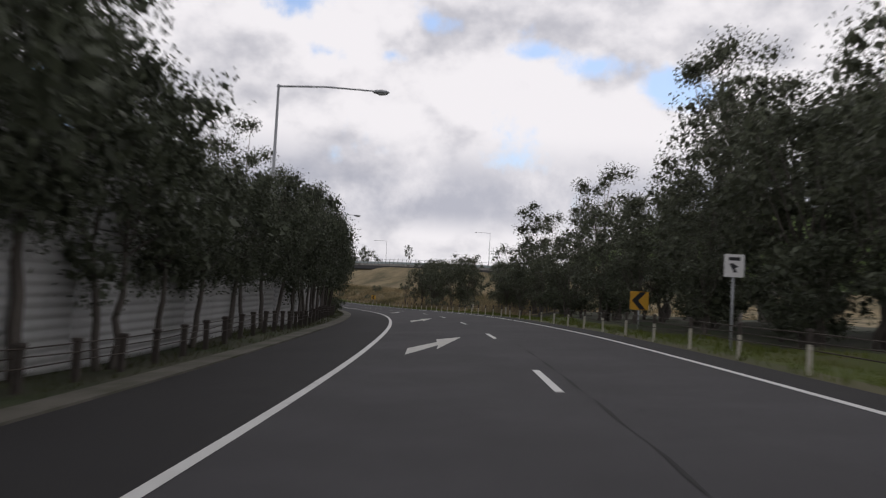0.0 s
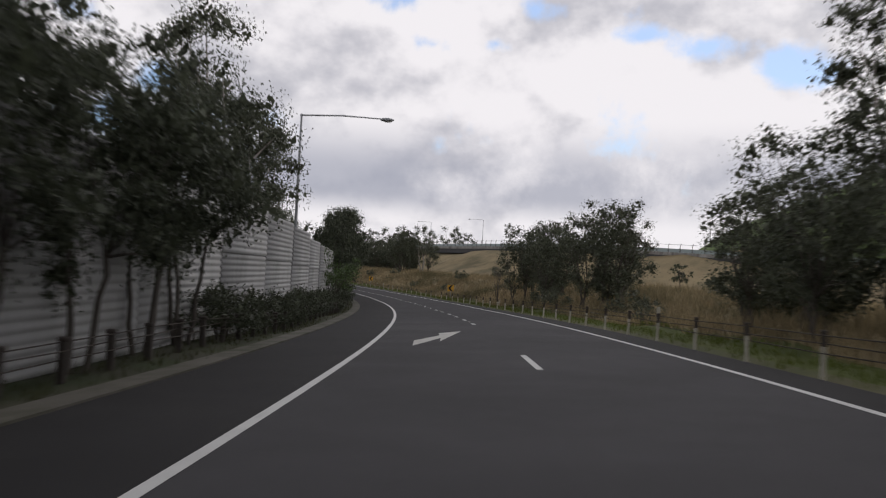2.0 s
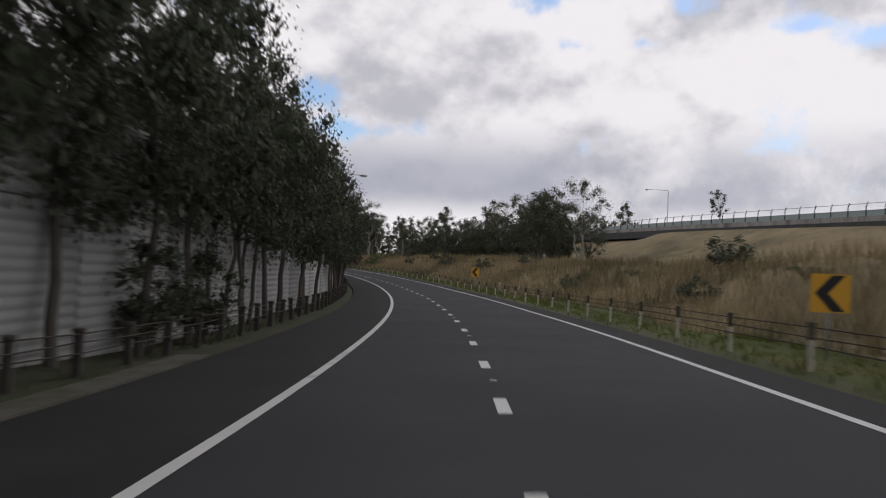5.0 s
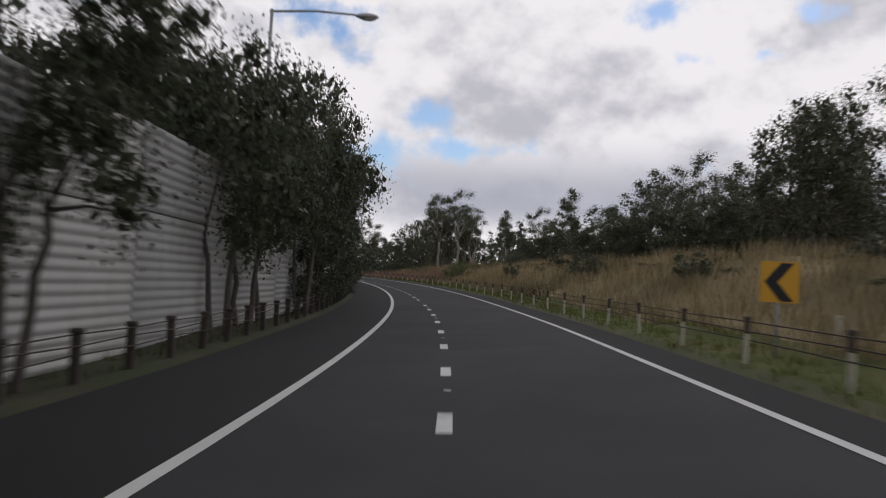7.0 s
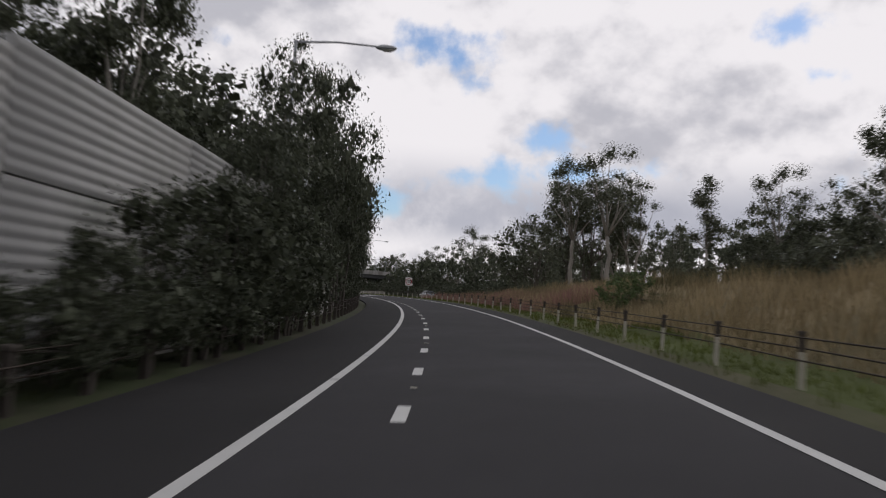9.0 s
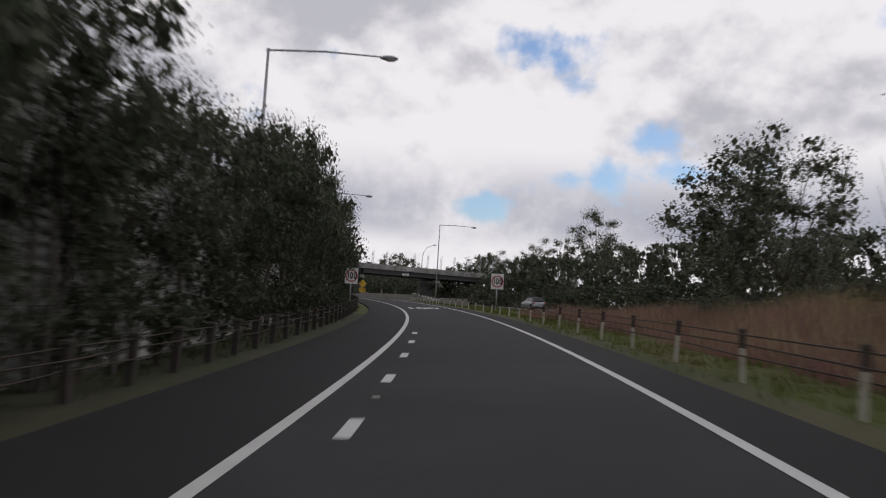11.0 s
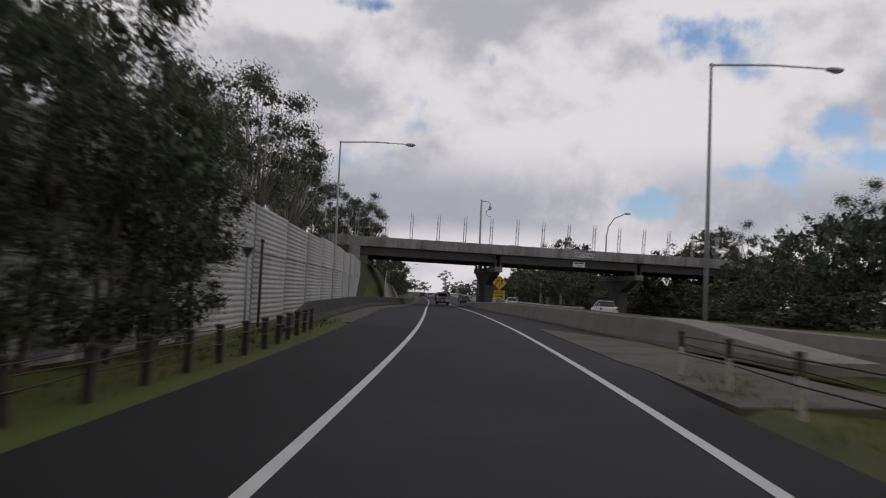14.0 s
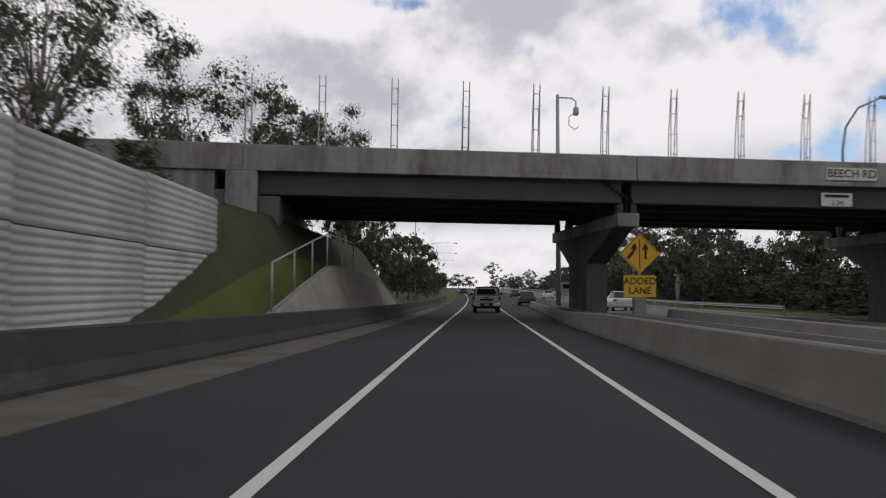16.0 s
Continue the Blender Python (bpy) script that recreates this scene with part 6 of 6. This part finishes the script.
scrub = tree_proto("low olive scrub on the dry bank", SHR, 34, 1.3, 0.05, 1.2, 22, 60, (0.09, 0.04), 0.34, M["leaf_olive"], M["bark_dark"], 3, 0.3, 0.02, 0.4, wav=0.05, cat="shrub", name="shrub", core=8, deep=1.9)
for k in range(70):
    s = rt.uniform(110, 276)
    plant(scrub, s, float(u_edge_r(s)) + rt.uniform(5.5, 15), rt.uniform(0.5, 1.1), -0.05, rt.uniform(0.4, 0.9))
plant(bare, 116.5, 8.0, 0.55)
plant(bare, 118, 9.0, 0.5)
plant(bare, 284, 11.5, 1.15)
plant(bare, 90, -11, 1.6)
plant(bare, 421, -12, 2.1)
plant(bush, 424.5, -10.8, 1.0)
plant(bush, 421.0, -11.0, 1.3)


# ---- grass ----
def blades(name, spots, per, h0, h1, width, spread, mat, label, seed):
    rng = np.random.default_rng(seed)
    c = np.repeat(np.array(spots, float), per, axis=0)
    n = len(c)
    c[:, :2] += rng.normal(0, spread, (n, 2))
    a = rng.uniform(0, 6.283, n)
    H = rng.uniform(h0, h1, n)
    w = width * rng.uniform(0.6, 1.4, n)
    lean = rng.normal(0, 0.28, (n, 2)) * H[:, None]
    v = np.empty((n, 3, 3))
    v[:, 0] = c + np.stack([np.cos(a) * w, np.sin(a) * w, np.full(n, -0.05)], 1)
    v[:, 1] = c - np.stack([np.cos(a) * w, np.sin(a) * w, np.full(n, 0.05)], 1)
    v[:, 2] = c + np.concatenate([lean, H[:, None]], 1)
    me = bpy.data.meshes.new(name)
    me.vertices.add(3 * n)
    me.vertices.foreach_set("co", v.reshape(-1))
    me.loops.add(3 * n)
    me.loops.foreach_set("vertex_index", np.arange(3 * n))
    me.polygons.add(n)
    me.polygons.foreach_set("loop_start", np.arange(0, 3 * n, 3))
    me.update(calc_edges=True)
    me.materials.append(mat)
    tagged(new(name, me), label, "grass", kind="stuff")


rg = random.Random(21)


def scatter(n, s0, s1, ua, ub):
    out = []
    for _ in range(n):
        s = rg.uniform(s0, s1)
        out.append(place(s, float(u_edge_r(s)) + rg.uniform(ua, ub) if ua >= 0 else float(u_edge_l(s)) + rg.uniform(ua, ub)))
    return out


blades("dry_grass", scatter(9000, 62, 305, 2.3, 9.5), 7, 0.35, 0.95, 0.016, 0.13, M["blade_dry"], "tall dry straw grass on the bank", 1)
blades("dry_grass", scatter(5000, 60, 305, 9.5, 26), 6, 0.4, 0.9, 0.03, 0.2, M["blade_dry"], "dry straw grass on the upper bank", 2)
blades("reddish_grass", scatter(2600, 258, 308, 2.0, 6.5), 7, 0.3, 0.75, 0.014, 0.13, M["blade_pink"], "reddish seeding grass beside the fence", 6)
blades("verge_grass", scatter(9000, -10, 356, 0.35, 2.6), 6, 0.06, 0.17, 0.012, 0.10, M["blade_green"], "short green grass along the verge", 3)
blades("verge_grass", scatter(4200, -10, 376, -2.4, -0.6), 6, 0.05, 0.18, 0.012, 0.10, M["blade_shaded"], "short grass below the fence in a shade-darkened colour", 4)
blades("lawn_grass", scatter(9000, 300, 372, 2.6, 11), 7, 0.03, 0.07, 0.012, 0.12, M["blade_green"], "mown grass between ramp and motorway", 5)

# ---- vehicles ----
def loft(name, sections, mat, bevel=0.0, smooth=False):
    """Body between cross-sections (y, half width bottom, half width top, z bottom, z top)."""
    v, f = [], []
    for y, wb, wt, z0, z1 in sections:
        e = 0.06
        v += [(-wb, y, z0 + e), (-wb + e, y, z0), (wb - e, y, z0), (wb, y, z0 + e), (wt, y, z1 - e), (wt - e, y, z1), (-wt + e, y, z1), (-wt, y, z1 - e)]
    m = 8
    for i in range(len(sections) - 1):
        f += [(i * m + j, i * m + (j + 1) % m, (i + 1) * m + (j + 1) % m, (i + 1) * m + j) for j in range(m)]
    f += [tuple(range(m))[::-1], tuple((len(sections) - 1) * m + j for j in range(m))]
    bm = bmesh.new()
    vs = [bm.verts.new(p) for p in v]
    for q in f:
        bm.faces.new([vs[i] for i in q])
    bmesh.ops.recalc_face_normals(bm, faces=bm.faces)
    if bevel:
        bmesh.ops.bevel(bm, geom=[e for e in bm.edges if e.is_manifold and e.calc_face_angle(0) > 0.5], offset=bevel, segments=2, affect="EDGES")
    return bm_mesh(name, bm, mat, smooth)


def wheel(parent, x, y, r, w):
    def turned(name, prof, mat, n=24):
        v, f = [], []
        m = len(prof)
        for i in range(n):
            t = 2 * math.pi * i / n
            v += [(px, pr * math.cos(t), pr * math.sin(t)) for px, pr in prof]
        for i in range(n):
            for j in range(m - 1):
                a, b = i * m + j, ((i + 1) % n) * m + j
                f.append((a, a + 1, b + 1, b))
        return mesh_of(name, v, f, mat, True)
    wh = part("wheel", turned("tyre", [(-w / 2, r * 0.62), (-w / 2, r * 0.9), (-w * 0.4, r), (w * 0.4, r), (w / 2, r * 0.9), (w / 2, r * 0.62)], M["rubber"]), parent, m=Matrix.Translation((x, y, r)))
    sx = 1 if x > 0 else -1
    part("rim", turned("rim", [(-w * 0.45, r * 0.63), (w * 0.30 * sx, r * 0.6), (w * 0.36 * sx, r * 0.3), (w * 0.42 * sx, 0.01)], M["plate"]), wh)


def pickup(m):
    t = thing("pickup_truck", "white twin-cab pickup truck with a dark bed cover", "pickup truck", m=m)
    W = 0.92
    part("lower_body", loft("lower_body", [(-2.62, W - 0.06, W - 0.05, 0.62, 1.12), (-2.5, W, W - 0.02, 0.55, 1.14), (-0.75, W, W - 0.02, 0.48, 1.14), (1.2, W, W - 0.03, 0.48, 1.12), (2.3, W - 0.02, W - 0.1, 0.5, 1.05), (2.68, W - 0.2, W - 0.25, 0.55, 0.98)], M["white_car"], 0.025), t)
    part("cab", loft("cab", [(-0.82, W - 0.06, W - 0.22, 1.10, 1.72), (-0.55, W - 0.05, W - 0.2, 1.10, 1.79), (0.55, W - 0.05, W - 0.2, 1.10, 1.79), (0.78, W - 0.05, W - 0.24, 1.10, 1.66), (1.42, W - 0.06, W - 0.12, 1.06, 1.14)], M["white_car"], 0.03), t)
    part("rear_window", loft("rear_window", [(-0.87, W - 0.22, W - 0.34, 1.24, 1.64), (-0.80, W - 0.22, W - 0.34, 1.24, 1.64)], M["glass"]), t)
    for sx in (-1, 1):
        for y0, y1 in ((-0.62, 0.02), (0.10, 0.72)):
            part("side_window", mesh_of("side_window", [(sx * (W - 0.055), y0, 1.2), (sx * (W - 0.055), y1 + 0.12 * (y1 > 0.5), 1.2), (sx * (W - 0.19), y1, 1.68), (sx * (W - 0.19), y0 + 0.05, 1.68), (sx * (W - 0.09), y0, 1.2), (sx * (W - 0.09), y1, 1.2), (sx * (W - 0.22), y1, 1.68), (sx * (W - 0.22), y0 + 0.05, 1.68)], [(0, 1, 2, 3), (7, 6, 5, 4), (0, 4, 5, 1), (1, 5, 6, 2), (2, 6, 7, 3), (3, 7, 4, 0)], M["glass"]), t)
        mi = part("mirror", loft("mirror", [(0.72, 0.10, 0.10, 1.18, 1.36), (0.82, 0.09, 0.09, 1.19, 1.35)], M["trim"], 0.02), t, m=Matrix.Translation((sx * 1.04, 0, 0)))
        part("bed_side", bm_mesh("bed_side", box(bmesh.new(), sx * W - 0.06 * (sx > 0) - 0.0, sx * W + 0.06 * (sx < 0), -2.58, -0.8, 1.08, 1.20, 0.02), M["white_car"]), t)
        tl = part("tail_light", bm_mesh("tail_light", box(bmesh.new(), sx * 0.93 - 0.10 * (sx > 0) - 0.02, sx * 0.93 + 0.10 * (sx < 0) + 0.02, -2.68, -2.45, 0.86, 1.14, 0.02), M["tail_red"]), t, "red tail light")
        part("reverse_lens", bm_mesh("reverse_lens", box(bmesh.new(), sx * 0.87 - 0.06, sx * 0.87 + 0.06, -2.685, -2.6, 0.80, 0.87, 0.01), M["sign_white"]), tl)
        part("sports_bar", tube_mesh("sports_bar", M["trim"], [(sx * 0.84, -1.6, 1.16), (sx * 0.80, -1.15, 1.5), (sx * 0.72, -0.95, 1.72)], 0.04, 8), t)
        part("mud_flap", bm_mesh("mud_flap", box(bmesh.new(), sx * 0.78 - 0.14, sx * 0.78 + 0.14, -2.02, -1.99, 0.22, 0.55, 0.005), M["trim"]), t)
        part("wheel_arch", tube_mesh("wheel_arch", M["trim"], [(sx * 0.93, -1.55 + 0.47 * math.cos(radians(a)), 0.42 + 0.47 * math.sin(radians(a))) for a in range(0, 181, 20)], 0.05, 6), t)
        part("wheel_arch", tube_mesh("wheel_arch", M["trim"], [(sx * 0.93, 1.55 + 0.47 * math.cos(radians(a)), 0.42 + 0.47 * math.sin(radians(a))) for a in range(0, 181, 20)], 0.05, 6), t)
    part("top_bar", tube_mesh("top_bar", M["trim"], [(-0.74, -0.98, 1.72), (0, -1.0, 1.76), (0.74, -0.98, 1.72)], 0.045, 8), t)
    part("bed_cover", bm_mesh("bed_cover", box(bmesh.new(), -0.84, 0.84, -2.5, -0.86, 1.14, 1.24, 0.03), M["maroon"]), t, "dark maroon bed cover")
    tg = part("tailgate", bm_mesh("tailgate", box(bmesh.new(), -0.80, 0.80, -2.70, -2.60, 0.70, 1.17, 0.025), M["white_car"]), t)
    part("handle", bm_mesh("handle", box(bmesh.new(), -0.14, 0.14, -2.725, -2.695, 1.02, 1.08, 0.01), M["trim"]), tg)
    part("badge_bar", bm_mesh("badge_bar", box(bmesh.new(), -0.44, 0.44, -2.708, -2.699, 0.84, 0.96, 0.0), M["dark_car"]), tg, "plain dark grey badge bar")
    bp = part("rear_bumper", loft("rear_bumper", [(-2.82, 0.80, 0.82, 0.47, 0.66), (-2.62, 0.93, 0.94, 0.47, 0.66)], M["chrome"], 0.02), t, "bright rear bumper")
    part("step_pad", bm_mesh("step_pad", box(bmesh.new(), -0.42, 0.42, -2.835, -2.7, 0.50, 0.668, 0.01), M["trim"]), bp)
    part("number_plate", bm_mesh("number_plate", box(bmesh.new(), -0.18, 0.18, -2.85, -2.836, 0.53, 0.63, 0.003), M["sign_white"]), bp, "blank pale number plate")
    part("tow_bar", bm_mesh("tow_bar", box(bmesh.new(), -0.35, 0.35, -2.7, -2.5, 0.36, 0.45, 0.02), M["trim"]), t)
    part("underbody", bm_mesh("underbody", box(bmesh.new(), -0.7, 0.7, -2.4, 2.4, 0.30, 0.6, 0.05), M["trim"]), t)
    for x in (-0.78, 0.78):
        for y in (-1.55, 1.55):
            wheel(t, x, y, 0.40, 0.26)
    return t


def car(m, paint, label, wagon=False, tall=0.0):
    t = thing("car", label, "car", "cars on the motorway", m)
    W = 0.88
    part("body", loft("body", [(-2.25, W - 0.12, W - 0.14, 0.36, 0.84 + tall), (-2.1, W - 0.02, W - 0.06, 0.28, 0.94 + tall), (-1.2, W, W - 0.04, 0.24, 0.96 + tall), (0.9, W, W - 0.04, 0.24, 0.93 + tall), (1.9, W - 0.04, W - 0.14, 0.26, 0.82 + tall), (2.25, W - 0.2, W - 0.28, 0.34, 0.66 + tall)], M[paint], 0.03, True), t)
    yb = -2.0 if wagon else -1.45
    part("cabin", loft("cabin", [(yb - 0.1, W - 0.1, W - 0.2, 0.9 + tall, 1.02 + tall), (yb + 0.45, W - 0.08, W - 0.25, 0.9 + tall, 1.42 + tall), (0.1, W - 0.08, W - 0.24, 0.9 + tall, 1.45 + tall), (1.05, W - 0.08, W - 0.12, 0.88 + tall, 0.98 + tall)], M["glass"], 0.02), t)
    part("roof", loft("roof", [(yb + 0.42, W - 0.2, W - 0.28, 1.40 + tall, 1.45 + tall), (0.15, W - 0.2, W - 0.28, 1.42 + tall, 1.48 + tall)], M[paint], 0.015), t)
    for sx in (-1, 1):
        part("tail_light", bm_mesh("tail_light", box(bmesh.new(), sx * 0.72 - 0.12, sx * 0.72 + 0.12, -2.27, -2.1, 0.68 + tall, 0.84 + tall, 0.02), M["tail_red"]), t, "red tail light")
        part("headlight", bm_mesh("headlight", box(bmesh.new(), sx * 0.6 - 0.14, sx * 0.6 + 0.14, 2.1, 2.24, 0.54 + tall, 0.68 + tall, 0.02), M["lamp_lens"]), t)
        part("door_pillar", tube_mesh("door_pillar", M[paint], [(sx * (W - 0.075), -0.35, 0.92 + tall), (sx * (W - 0.23), -0.42, 1.44 + tall)], 0.035, 5), t)
    part("bumper", bm_mesh("bumper", box(bmesh.new(), -0.8, 0.8, -2.32, -2.15, 0.34, 0.56, 0.04), M[paint]), t)
    for x in (-0.76, 0.76):
        for y in (-1.35, 1.35):
            wheel(t, x, y, 0.31, 0.2)
    return t


TR = place(456.5, 0.55)
pickup(Matrix.Translation((TR.x, TR.y, TR.z + 0.01)) @ Matrix.Rotation(float(np.interp(456, SS, HH)), 4, "Z"))


def on_motorway(d, u, turn=0):
    p = motorway_pt(d, u, 0.075)
    return Matrix.Translation(p) @ Matrix.Rotation(ah + radians(turn), 4, "Z")


car(on_motorway(-84.0, 18.0), "silver_car", "pale silver station wagon driving on the motorway", True)
car(on_motorway(-26, 14.6), "white_car", "white sedan on the middle motorway lane")
for d, u, p, lab in ((26, 11.6, "white_car", "white hatchback passing under the bridge"), (106, 12.8, "white_car", "white car far ahead in the middle lane"), (121, 7.4, "dark_car", "dark car far ahead in the near lane"),
                     (150, 17.4, "white_car", "white car far ahead in the outer lane"), (184, 13.1, "silver_car", "silver car in the distance"), (242, 6.5, "dark_car", "small dark car in the distance")):
    car(on_motorway(d, u), p, lab, False, 0.1)
for s, u, p, lab in ((483, 5.0, "dark_car", "dark hatchback merging beside the ramp lane"), (539, 1.3, "dark_car", "dark car ahead on the merging lane"), (580, 0.3, "silver_car", "silver car ahead on the merging lane"), (597, -1.8, "dark_car", "dark distant car on the merging lane")):
    q = place(s, u)
    car(Matrix.Translation((q.x, q.y, q.z + 0.01)) @ Matrix.Rotation(float(np.interp(s, SS, HH)), 4, "Z"), p, lab)
bc = BM @ Matrix.Translation((8.4, 9.0, 5.8)) @ Matrix.Rotation(radians(-90), 4, "Z")
car(bc, "dark_car", "dark ute crossing the bridge", False, 0.2)
